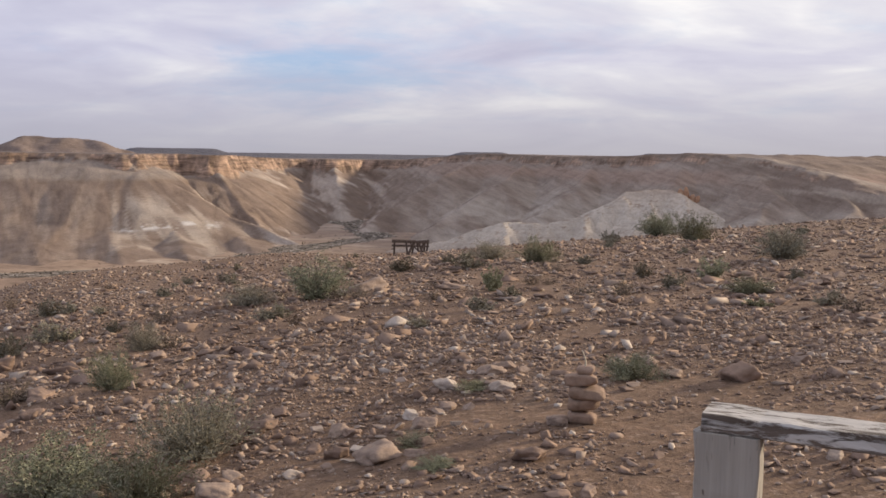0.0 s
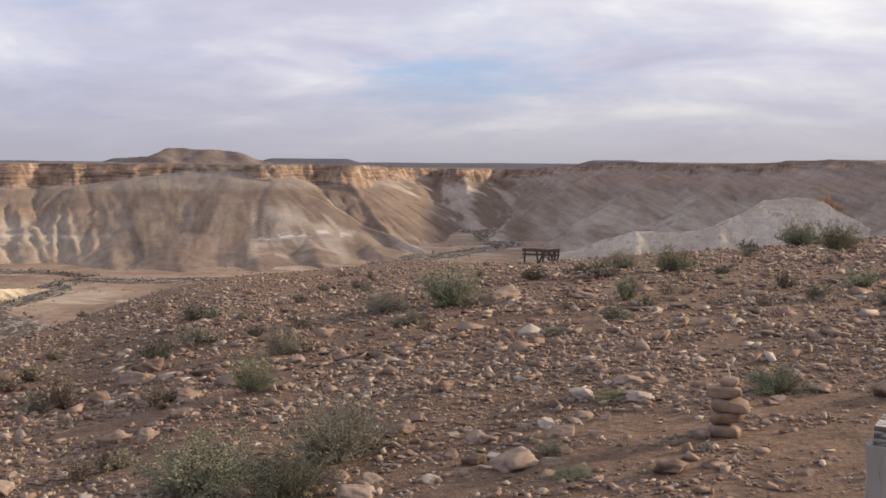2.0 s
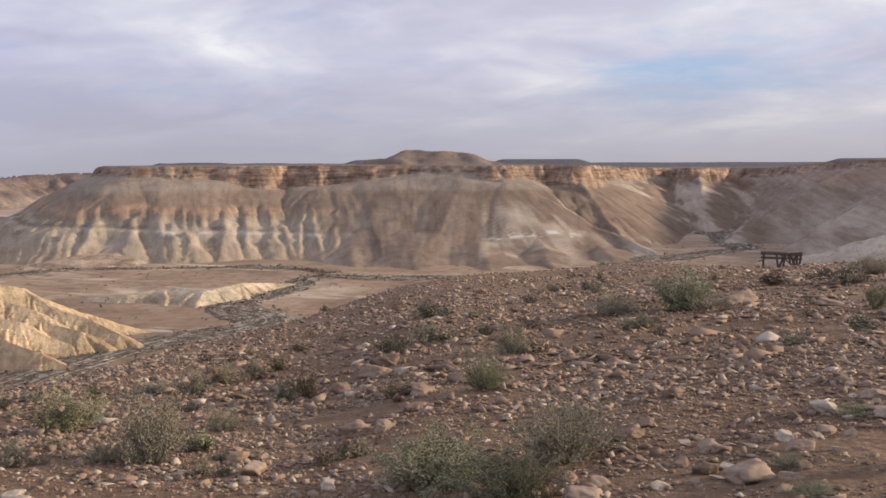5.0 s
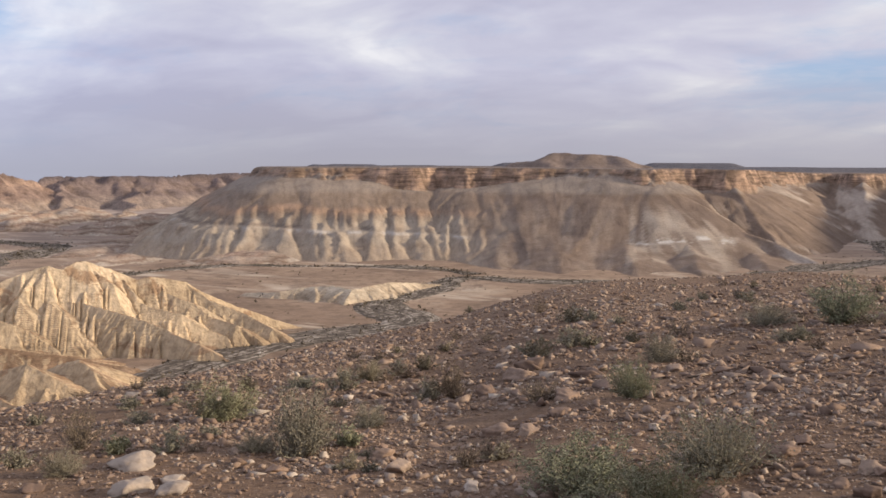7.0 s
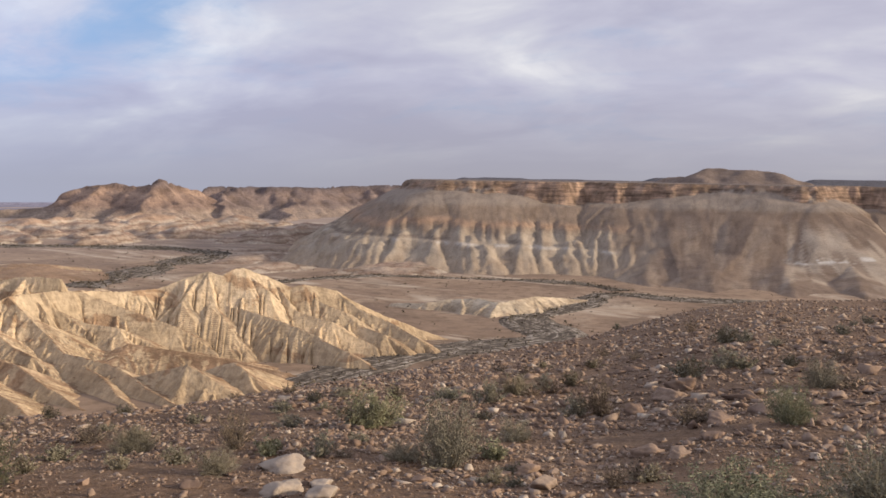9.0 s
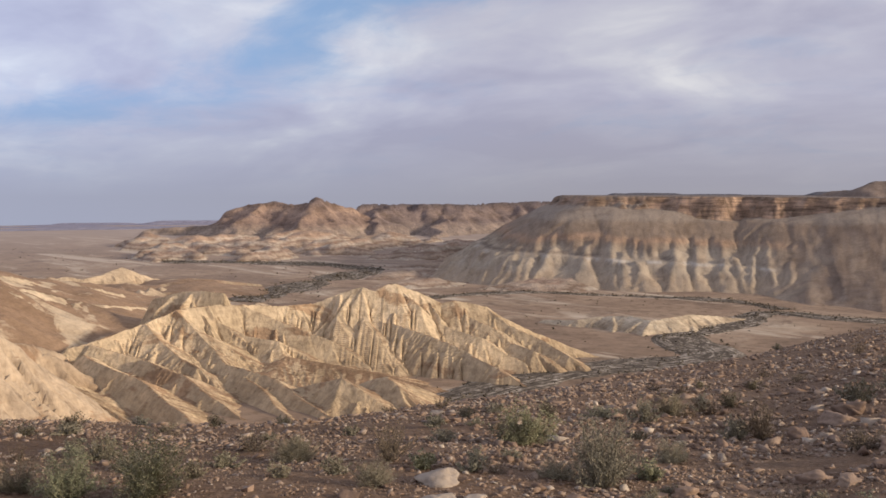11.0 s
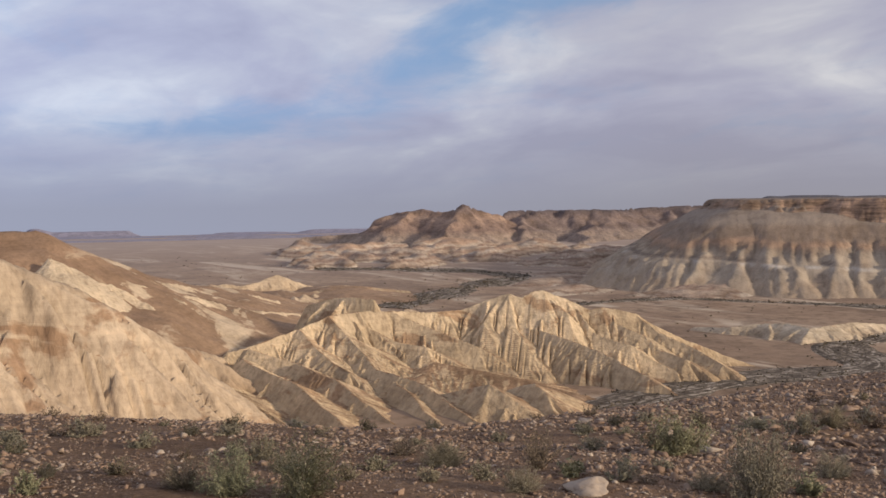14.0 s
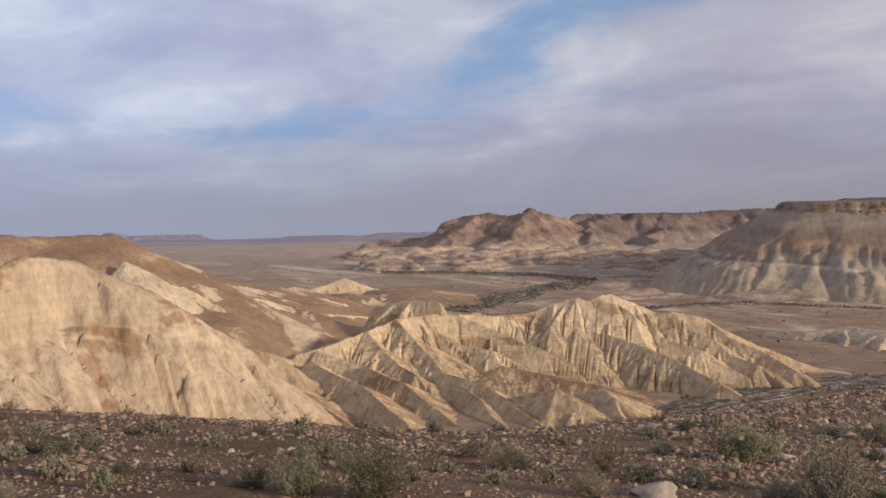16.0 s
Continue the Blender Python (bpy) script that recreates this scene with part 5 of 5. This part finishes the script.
def shrub_meshes(seed, leaves, stems, mat_leaf, mat_stem, leaf_size=0.045):
    """A unit shrub (one wide, about 0.6 high): forked stems, and small leaves along them."""
    g = np.random.default_rng(seed)
    sv, sf, lv, lf = [], [], [], []

    def rod(a, b, ra, rb):
        d = (b - a).normalized()
        x = d.orthogonal().normalized()
        y = d.cross(x)
        base = len(sv)
        for c, rad in ((a, ra), (b, rb)):
            for k in range(3):
                sv.append(c + (x * math.cos(k * 2.094) + y * math.sin(k * 2.094)) * rad)
        for k in range(3):
            m = (k + 1) % 3
            sf.append((base + k, base + m, base + 3 + m, base + 3 + k))

    tips = []
    for _ in range(stems):
        a = g.uniform(0, 6.283)
        lean = g.uniform(0.1, 1.25)
        d = Vector((math.cos(a) * math.sin(lean), math.sin(a) * math.sin(lean), math.cos(lean) * 0.95 + 0.12)).normalized()
        length = g.uniform(0.34, 0.58) * (1.0 if lean > 0.5 else 1.12)
        p = Vector((math.cos(a), math.sin(a), 0)) * g.uniform(0, 0.1)
        rad = 0.009
        for step in range(4):
            q = p + (d + Vector(g.normal(0, 0.22, 3))).normalized() * length / 4
            q.z = max(q.z, 0.02)
            rod(p, q, rad, rad * 0.72)
            if step > 0:
                for _ in range(1 + step % 2):
                    s = p.lerp(q, g.uniform(0, 1))
                    e = s + (d + Vector(g.normal(0, 0.75, 3))).normalized() * length * g.uniform(0.14, 0.3)
                    e.z = max(e.z, 0.02)
                    rod(s, e, rad * 0.5, rad * 0.2)
                    tips.append((s, e))
            tips.append((p, q))
            p, rad = q, rad * 0.72
    for _ in range(leaves):
        s, e = tips[g.integers(len(tips))]
        c = s.lerp(e, g.uniform(0.1, 1.1)) + Vector(g.normal(0, 0.024, 3))
        if c.z < 0.03:
            continue
        u = Vector(g.normal(size=3)).normalized()
        v = u.orthogonal().normalized()
        n = leaf_size * g.uniform(0.6, 1.3)
        base = len(lv)
        lv.extend((c - u * n * 0.5, c + v * n * 0.17, c + u * n * 0.5, c - v * n * 0.17))
        lf.append((base, base + 1, base + 2, base + 3))
    out = []
    for name, vs, fs, m in (("branchwork", sv, sf, mat_stem), ("foliage", lv, lf, mat_leaf)):
        if fs:
            me = bpy.data.meshes.new(name)
            me.from_pydata([v[:] for v in vs], [], fs)
            me.materials.append(m)
            out.append((name, me))
    return out


SHRUBS = {
    "green": [shrub_meshes(s, 9000, 64, LEAF_GREEN, TWIG, 0.032) for s in (1, 2, 3)],
    "dry": [shrub_meshes(s, 7000, 70, LEAF_DRY, TWIG, 0.030) for s in (11, 12, 13)],
    "dead": [shrub_meshes(s, 900, 56, TWIG_DEAD, TWIG_DEAD, 0.05) for s in (21, 22)]}
SMALL_SHRUBS = {
    "green": [shrub_meshes(s, 1300, 24, LEAF_GREEN, TWIG, 0.10) for s in (4, 5)],
    "dry": [shrub_meshes(s, 1300, 24, LEAF_DRY, TWIG, 0.085) for s in (14, 15, 16)],
    "dead": [shrub_meshes(s, 400, 22, TWIG_DEAD, TWIG_DEAD, 0.08) for s in (24, 25)]}
SHRUB_WORDS = {"green": "low green desert shrub with dense small leaves among stones", "dry": "grey-green half-dry desert shrub on stony soil",
               "dead": "dead brown twiggy desert shrub on stony soil"}


def put_shrub(kind, az, r, width, height, k):
    root = tagged(new("shrub"), SHRUB_WORDS[kind], "shrub", kind + " shrubs on the slope", "")
    pool = (SHRUBS if width / r > 0.034 else SMALL_SHRUBS)[kind]
    meshes = pool[k % len(pool)]
    for name, me in meshes:
        ob = new(name, me)
        ob.parent = root
    tall = height / 0.58
    root.matrix_world = Matrix.Translation(ground_at(az, r) - Vector((0, 0, 0.01))) @ Matrix.Rotation(k * 2.4, 4, "Z") @ Matrix.Diagonal((width * 1.3, width * 1.3, tall * 1.1, 1))


GREEN = [(18.8, 10.4, 0.42, 0.36), (22.2, 6.4, 0.69, 0.33), (17.6, 5.9, 0.57, 0.32), (7.2, 17.8, 1.12, 0.66), (-5.5, 23.1, 0.92, 0.53), (-2.9, 16.3, 0.42, 0.33), (-12.3, 46.3, 1.85, 0.93),
         (-14.3, 36.6, 1.46, 0.88), (-15.4, 16.6, 0.47, 0.32), (-17.4, 14.4, 0.58, 0.21), (-11.2, 8.1, 0.46, 0.19), (35.4, 9.1, 0.26, 0.17), (42.4, 10.9, 0.62, 0.39), (48.5, 9.0, 0.26, 0.15),
         (-2.0, 7.9, 0.30, 0.07), (1.6, 6.2, 0.28, 0.07), (0.2, 5.6, 0.24, 0.06), (-17.8, 12.8, 0.4, 0.08), (64.2, 7.7, 0.57, 0.41), (68.3, 7.8, 0.40, 0.33), (78.9, 8.4, 0.19, 0.16)]
DRY = [(14.1, 6.9, 0.67, 0.43), (17.1, 13.5, 0.46, 0.35), (18.6, 16.1, 0.32, 0.18), (22.0, 16.3, 0.51, 0.28), (20.9, 15.9, 0.36, 0.18), (24.1, 15.3, 0.45, 0.31), (11.2, 18.0, 0.82, 0.36), (2.3, 23.1, 0.66, 0.33),
       (-2.8, 25.6, 1.03, 0.47), (-1.5, 22.0, 0.63, 0.33), (-9.6, 39.6, 0.79, 0.45), (-19.1, 20.9, 1.19, 0.60), (11.8, 35.8, 0.33, 0.25), (14.6, 30.8, 0.35, 0.25), (15.9, 23.3, 0.33, 0.19), (12.6, 29.3, 0.34, 0.23),
       (19.4, 19.8, 0.25, 0.18), (5.4, 28.5, 0.33, 0.20), (22.0, 21.9, 0.63, 0.31), (30.5, 12.4, 0.32, 0.30), (34.0, 15.2, 0.52, 0.33), (35.5, 14.1, 0.40, 0.27), (38.2, 8.7, 0.55, 0.57)]
DRY_LEFT = [(27.8, 67.1, 0.54, 0.38), (47.5, 13.4, 0.31, 0.19), (40.9, 14.6, 0.29, 0.21), (38.0, 14.4, 0.41, 0.16), (52.4, 12.6, 0.22, 0.14), (45.6, 14.8, 0.25, 0.17), (43.9, 15.5, 0.35, 0.14), (29.3, 20.0, 0.34, 0.21),
            (66.4, 9.9, 0.28, 0.23), (67.7, 10.4, 0.23, 0.16), (74.2, 9.0, 0.23, 0.15), (72.7, 11.4, 0.26, 0.18), (55.7, 10.0, 0.35, 0.24), (56.2, 17.7, 0.30, 0.15), (64.1, 17.4, 0.40, 0.14), (61.6, 8.7, 0.20, 0.15),
            (56.9, 8.6, 0.20, 0.13), (53.7, 8.8, 0.22, 0.15), (82.1, 11.0, 0.34, 0.15), (83.4, 10.4, 0.24, 0.18), (81.2, 9.2, 0.29, 0.19), (79.4, 11.2, 0.32, 0.13)]
DEAD = [(15.9, 16.9, 0.39, 0.29), (6.2, 17.2, 0.4, 0.22), (8.6, 14.2, 0.28, 0.20), (23.8, 30.6, 0.52, 0.49), (29.1, 12.4, 0.50, 0.44), (31.9, 15.4, 0.40, 0.25), (23.9, 10.8, 0.46, 0.23), (28.7, 24.2, 0.35, 0.25), (50.4, 9.5, 0.43, 0.35),
        (30.8, 18.7, 0.26, 0.15), (70.6, 10.0, 0.20, 0.16), (58.1, 11.0, 0.44, 0.20), (76.9, 13.6, 0.46, 0.14)]
for kind, rows in (("green", GREEN), ("dry", DRY), ("dry", DRY_LEFT), ("dead", DEAD)):
    for k, row in enumerate(rows):
        put_shrub(kind, *row, k)
for k in range(62):
    az, r = rng.uniform(26, 88), 7.5 * (24 / 7.5) ** rng.uniform(0, 1)
    wide = rng.uniform(0.16, 0.38)
    if r < 0.95 * np.interp(az, BROW[:, 0], BROW[:, 1]):
        put_shrub("dead" if k % 3 == 0 else "dry", az, r, wide, wide * rng.uniform(0.45, 0.7), k)
for k in range(50):
    az, r = rng.uniform(-25, 28), 12 * (45 / 12) ** rng.uniform(0, 1)
    wide = rng.uniform(0.2, 0.42)
    put_shrub("dead" if k % 2 else "dry", az, r, wide, wide * rng.uniform(0.45, 0.7), k)


# The dry river: gravel bed and dark scrub along it.
def course(points, step=6.0):
    """Even steps along a rounded line through bearing and distance pairs."""
    xy = to_xy(*np.array(points, float).T)
    seg = np.concatenate([[0], np.cumsum(np.hypot(*np.diff(xy, axis=0).T))])
    s = np.arange(0, seg[-1], step)
    line = np.stack([np.interp(s, seg, xy[:, k]) for k in (0, 1)], -1)
    soft = np.ones(9) / 9
    return np.stack([np.convolve(np.pad(line[:, k], 4, mode="edge"), soft, "valid") for k in (0, 1)], -1)


def river(points, width, seed, swell=0.0):
    line = course(points)
    way = np.gradient(line, axis=0)
    way /= np.hypot(*way.T)[:, None]
    side = np.stack([-way[:, 1], way[:, 0]], -1)
    across = np.linspace(-1, 1, 11)
    half = width * (0.8 + 0.9 * fbm(np.arange(len(line)) * 0.09, np.zeros(len(line)), 3, seed))
    half = half * (1 + swell * smooth(105, 75, np.arange(len(line))))
    xy = line[:, None] + side[:, None] * (across[None, :] * half[:, None])[..., None]
    z = ground_z(xy[..., 0], xy[..., 1]) + 0.5 - 1.2 * np.abs(across)[None] ** 6
    sheet("river_bed", xy[..., 0], xy[..., 1], z, RIVER_BED, "dry stony river bed with dark scrub", "river bed",
          way=(np.arange(len(line))[:, None] * 6.0 + across * 0.0, half[:, None] * across))
    return line, half, side


MAIN = [(6, 1290), (5, 1108), (3.7, 968), (6.5, 900), (8.9, 850), (11.5, 785), (16, 728), (21.5, 708), (24.4, 700), (26.3, 725), (28.2, 740), (29.3, 690), (30.9, 640), (33.3, 588), (32.4, 556), (30.2, 535), (32.5, 512), (36, 490), (38.9, 468), (41.5, 447), (44.8, 415), (48, 376), (53, 330)]
MESA_FOOT = [(27.2, 745), (28.5, 778), (31, 800), (36, 812), (41, 826), (44.5, 810), (46.5, 790), (48, 770)]
FAR_BED = [(62.5, 1196), (57.5, 1160), (53.3, 1120), (50.3, 1050), (54, 905), (56.6, 815), (58.6, 755)]
TUFT = []
g = np.random.default_rng(5)
for _ in range(4):
    v, f = [], []
    for k in range(8):
        c = g.normal(0, 0.2, 3) * (1, 1, 0.55) + (0, 0, 0.22)
        for _ in range(3):
            v.append(c + g.normal(0, 0.2, 3))
        f.append((3 * k, 3 * k + 1, 3 * k + 2))
    TUFT.append((np.array(v), np.array(f)))
SCRUB = material("dark_scrub", leaf_look((0.055, 0.045, 0.032), (0.13, 0.105, 0.075)), 0.9)
spots, sizes = [], []
for points, width, per, big, seed in ((MAIN, 17, 34, 1.0, 55), (MESA_FOOT, 11, 40, 1.05, 56), (FAR_BED, 28, 44, 1.25, 57)):
    line, half, side = river(points, width, seed, 0.7 if points is MAIN else 0.0)
    pick = g.integers(0, len(line), len(line) * per)
    off = g.normal(0, 0.45, len(pick)) * half[pick]
    xy = line[pick] + side[pick] * off[:, None] + g.normal(0, 2, (len(pick), 2))
    clump = fbm(xy[:, 0] * 0.05, xy[:, 1] * 0.05, 3, seed) + g.normal(0, 0.15, len(pick)) > -0.12
    spots.append(xy[clump])
    sizes.append(big * np.exp(g.normal(0, 0.35, clump.sum())))
az, r = g.uniform(-30, 80, 1500), g.uniform(400, 1500, 1500)
spots.append(to_xy(az, r)), sizes.append(1.5 * np.exp(g.normal(0, 0.3, 1500)))
spots, sizes = np.concatenate(spots), np.concatenate(sizes)
spots = np.column_stack([spots, ground_z(spots[:, 0], spots[:, 1])])
scatter("valley_scrub", TUFT, spots, sizes, g, SCRUB, "dark dry scrub along the river bed and over the valley", "scrub")


PALE_TWIG = material("pale_twig", leaf_look((0.45, 0.38, 0.29), (0.55, 0.47, 0.37)), 0.85)


# Stone cairn.
def cairn():
    at = ground_at(-8.3, 6.5)
    root = tagged(new("stone_cairn"), "small cairn of five stacked tan stones with a twig on top", "cairn")
    root.location = at
    g = np.random.default_rng(77)
    right = bearing(-98.3, 1)
    z = -0.01
    for width, high, shift in ((0.19, 0.093, -0.004), (0.225, 0.100, 0.020), (0.255, 0.084, 0.020), (0.225, 0.084, -0.012), (0.135, 0.060, 0.016)):
        bm = cobble(g, 1.0, 0.18, 1.0, 3)
        lo = [min(v.co[k] for v in bm.verts) for k in range(3)]
        hi = [max(v.co[k] for v in bm.verts) for k in range(3)]
        want = (width, width * 0.8, high)
        for v in bm.verts:
            q = [2 * (v.co[k] - lo[k]) / (hi[k] - lo[k]) - 1 for k in range(3)]
            q = [math.copysign(abs(c) ** 0.6, c) for c in q]
            v.co = Vector((q[0] * want[0] / 2, q[1] * want[1] / 2, (q[2] + 1) * want[2] / 2))
        stone = part("flat_stone", bm, CAIRN_STONE, root)
        stone.location = right * shift + Vector((0, 0, z))
        stone.rotation_euler = (g.uniform(-0.06, 0.06), g.uniform(-0.12, 0.12), radians(-8) + g.uniform(-0.3, 0.3))
        z += high * 0.94
    bm = bmesh.new()
    steps = [(0.012, z - 0.01), (0.016, z + 0.03), (0.004, z + 0.075), (-0.01, z + 0.105)]
    last = None
    for k, (a, b) in enumerate(steps):
        c = right * a
        rad = 0.0085 * (1 - 0.2 * k)
        loop = [bm.verts.new((c.x + rad * math.cos(q * 1.257), c.y + rad * math.sin(q * 1.257), b)) for q in range(5)]
        if last:
            for q in range(5):
                bm.faces.new((last[q], last[(q + 1) % 5], loop[(q + 1) % 5], loop[q]))
        last = loop
    bm.faces.new(last)
    part("twig", bm, PALE_TWIG, root, "thin pale twig")


cairn()


# Worn wood.
def plank_look(paint, wood, wear, half=0.06, edge=0.0):
    def build(n):
        p = local(n)
        grain = n.noise(n.add("ShaderNodeMapping", {"Vector": p, "Scale": (2.0, 40.0, 40.0)}), 1.0, 6.0, 0.65, 0.3)
        patch = n.noise(n.add("ShaderNodeMapping", {"Vector": p, "Scale": (8.0, 42.0, 42.0)}), 1.0, 8.0, 0.74, 0.5)
        y = n.add("ShaderNodeSeparateXYZ", {0: p}).outputs[1]
        patch = n.math("SUBTRACT", patch, n.span(n.math("ABSOLUTE", y), half * 0.72, half, 0.0, edge))
        slit = n.math("ABSOLUTE", n.math("SUBTRACT", n.noise(n.add("ShaderNodeMapping", {"Vector": p, "Scale": (3.0, 26.0, 26.0)}), 1.0, 2.0, 0.5), 0.5))
        slit = n.math("MULTIPLY", n.span(slit, 0.02, 0.006), n.span(n.noise(p, 9.0, 3.0, 0.5), 0.49, 0.55))
        bare = n.ramp(patch, [(wear - 0.05, 1.0), (wear + 0.03, 0.0)])
        under = n.ramp(grain, [(0.3, tuple(c * 0.5 for c in wood)), (0.65, wood)])
        over = n.mix(0.6, paint, n.ramp(grain, [(0.3, (0.7, 0.7, 0.7)), (0.6, (1.08, 1.08, 1.08))]), "MULTIPLY")
        skin = n.mix(n.math("MULTIPLY", slit, 0.85), n.mix(bare, over, under), tuple(c * 0.25 for c in wood))
        return skin, n.math("SUBTRACT", grain, n.math("MULTIPLY", bare, 0.5)), 0.004
    return build


WHITE_WOOD = material("flaking_white_paint", plank_look((0.47, 0.44, 0.40), (0.15, 0.118, 0.094), 0.46, 0.059, 0.05), 0.7)
POST_WOOD = material("grey_white_paint", plank_look((0.345, 0.315, 0.27), (0.17, 0.138, 0.108), 0.36, 0.068, 0.04), 0.75)
BENCH_WOOD = material("dark_weathered_wood", plank_look((0.15, 0.11, 0.085), (0.10, 0.07, 0.055), 0.5), 0.85)
BENCH_PALE = material("pale_weathered_wood", plank_look((0.34, 0.29, 0.25), (0.20, 0.16, 0.13), 0.45), 0.85)


def board(length, wide, thick, seed=0, wave=0.0015):
    """A sawn board along x, its middle at the origin, with blunt uneven edges."""
    bm = bmesh.new()
    g = np.random.default_rng(seed)
    n = max(4, int(length / 0.06))
    last = None
    prof = [(-1, -0.8), (-0.93, -1), (0.93, -1), (1, -0.8), (1, 0.8), (0.93, 1), (-0.93, 1), (-1, 0.8)]
    for k in range(n + 1):
        x = -length / 2 + length * k / n
        loop = [bm.verts.new((x + g.normal(0, wave) * (k in (0, n)), a * wide / 2 + g.normal(0, wave), b * thick / 2 + g.normal(0, wave))) for a, b in prof]
        if last:
            for q in range(8):
                bm.faces.new((last[q], loop[q], loop[(q + 1) % 8], last[(q + 1) % 8]))
        else:
            bm.faces.new(loop)
        last = loop
    bm.faces.new(last[::-1])
    bmesh.ops.recalc_face_normals(bm, faces=bm.faces)
    return bm


def railing():
    root = tagged(new("wooden_railing"), "weathered wooden railing with flaking white paint beside the path", "railing")
    a, b = bearing(-15.35, 2.17), bearing(-25.4, 2.13)
    along = (b - a).normalized()
    turn = math.atan2(along.y, along.x)
    root.matrix_world = Matrix.Translation((a.x, a.y, float(ground_z(a.x, a.y)))) @ Matrix.Rotation(turn, 4, "Z")
    top = 1.055 - root.location.z
    cap = part("top_rail", board(1.5, 0.118, 0.040, 3), WHITE_WOOD, root, "white rail board with flaking paint")
    cap.location = (0.75, 0.0, top - 0.020)
    for x in (0.056, 1.42):
        leg = part("post", board(top - 0.04 + 0.25, 0.135, 0.055, 4), POST_WOOD, root, "grey-white painted post")
        leg.matrix_local = Matrix.Translation((x, -0.035, (top - 0.04 - 0.25) / 2)) @ Matrix.Rotation(radians(-90), 4, "Y") @ Matrix.Rotation(radians(90), 4, "X")


railing()


def plank_bench():
    """The rough wooden stand at the brow of the hill."""
    root = tagged(new("wooden_stand"), "rough dark timber stand with a loose pale board on top", "stand")
    at = ground_at(1.9, 44.0)
    root.matrix_world = Matrix.Translation(at) @ Matrix.Rotation(radians(1.9), 4, "Z")
    for x, lean, high in ((-0.72, 0.03, 0.62), (-0.15, -0.12, 0.60), (0.10, 0.18, 0.58), (0.36, -0.2, 0.60), (0.62, 0.05, 0.66), (0.74, 0.12, 0.72)):
        for y in ((-0.2, 0.25) if x in (-0.72, 0.62) else (-0.2,)):
            leg = part("post", board(high + 0.15, 0.11, 0.08, 6), BENCH_WOOD, root)
            leg.matrix_local = Matrix.Translation((x, y, high / 2 - 0.07)) @ Matrix.Rotation(lean, 4, "Y") @ Matrix.Rotation(radians(90), 4, "Y")
    for y, z, high in ((-0.24, 0.62, 0.11), (0.0, 0.62, 0.06), (0.24, 0.61, 0.10), (-0.24, 0.44, 0.07)):
        beam = part("beam", board(1.66, 0.10, high, 7), BENCH_WOOD, root)
        beam.matrix_local = Matrix.Translation((0, y, z)) @ Matrix.Rotation(0.02, 4, "Y")
    loose = part("loose_board", board(0.66, 0.2, 0.035, 8), BENCH_PALE, root, "pale loose board")
    loose.matrix_local = Matrix.Translation((0.56, -0.1, 0.70)) @ Matrix.Rotation(-0.10, 4, "Y")
    for x, lean, high in ((0.02, 0.42, 0.66), (0.48, -0.38, 0.66), (0.50, 0.30, 0.62)):
        slat = part("slat", board(high, 0.10, 0.03, 12), BENCH_WOOD, root)
        slat.matrix_local = Matrix.Translation((x, -0.27, 0.30)) @ Matrix.Rotation(lean, 4, "Y") @ Matrix.Rotation(radians(90), 4, "Y") @ Matrix.Rotation(radians(90), 4, "X")
    low = part("shelf_board", board(1.45, 0.24, 0.035, 13), BENCH_WOOD, root)
    low.matrix_local = Matrix.Translation((0, 0.05, 0.40))
    brace = part("brace", board(0.7, 0.07, 0.05, 9), BENCH_WOOD, root)
    brace.matrix_local = Matrix.Translation((0.25, -0.26, 0.32)) @ Matrix.Rotation(0.75, 4, "Y")


plank_bench()


# An orange crag that stands out of the canyon's pale side.
CRAG = material("orange_crag", lambda n: (n.ramp(n.noise(place(n), 0.35, 5.0, 0.65), [(0.35, (0.25, 0.14, 0.09)), (0.52, (0.40, 0.235, 0.145)), (0.68, (0.48, 0.33, 0.22))]), n.noise(place(n), 0.8, 5.0, 0.7), 0.5), 0.9)


def rock_outcrop():
    g = np.random.default_rng(31)
    root = tagged(new("rock_outcrop"), "jagged orange rock outcrop on a pale canyon slope", "rock")
    p = bearing(-13.75, 884)
    root.location = (p.x, p.y, -38.0)
    for dx, dy, wide, tall in ((0.0, 0.0, 6.0, 17.0), (-4.0, 2.0, 6.5, 21.0), (4.5, -2.0, 5.0, 11.0), (8.0, -4.0, 5.0, 7.0)):
        bm = cobble(g, 1.0, 0.3, 1.0, 3)
        for v in bm.verts:
            v.co = Vector((v.co.x * wide + dx, v.co.y * wide + dy, v.co.z * tall))
        part("rock", bm, CRAG, root)


rock_outcrop()
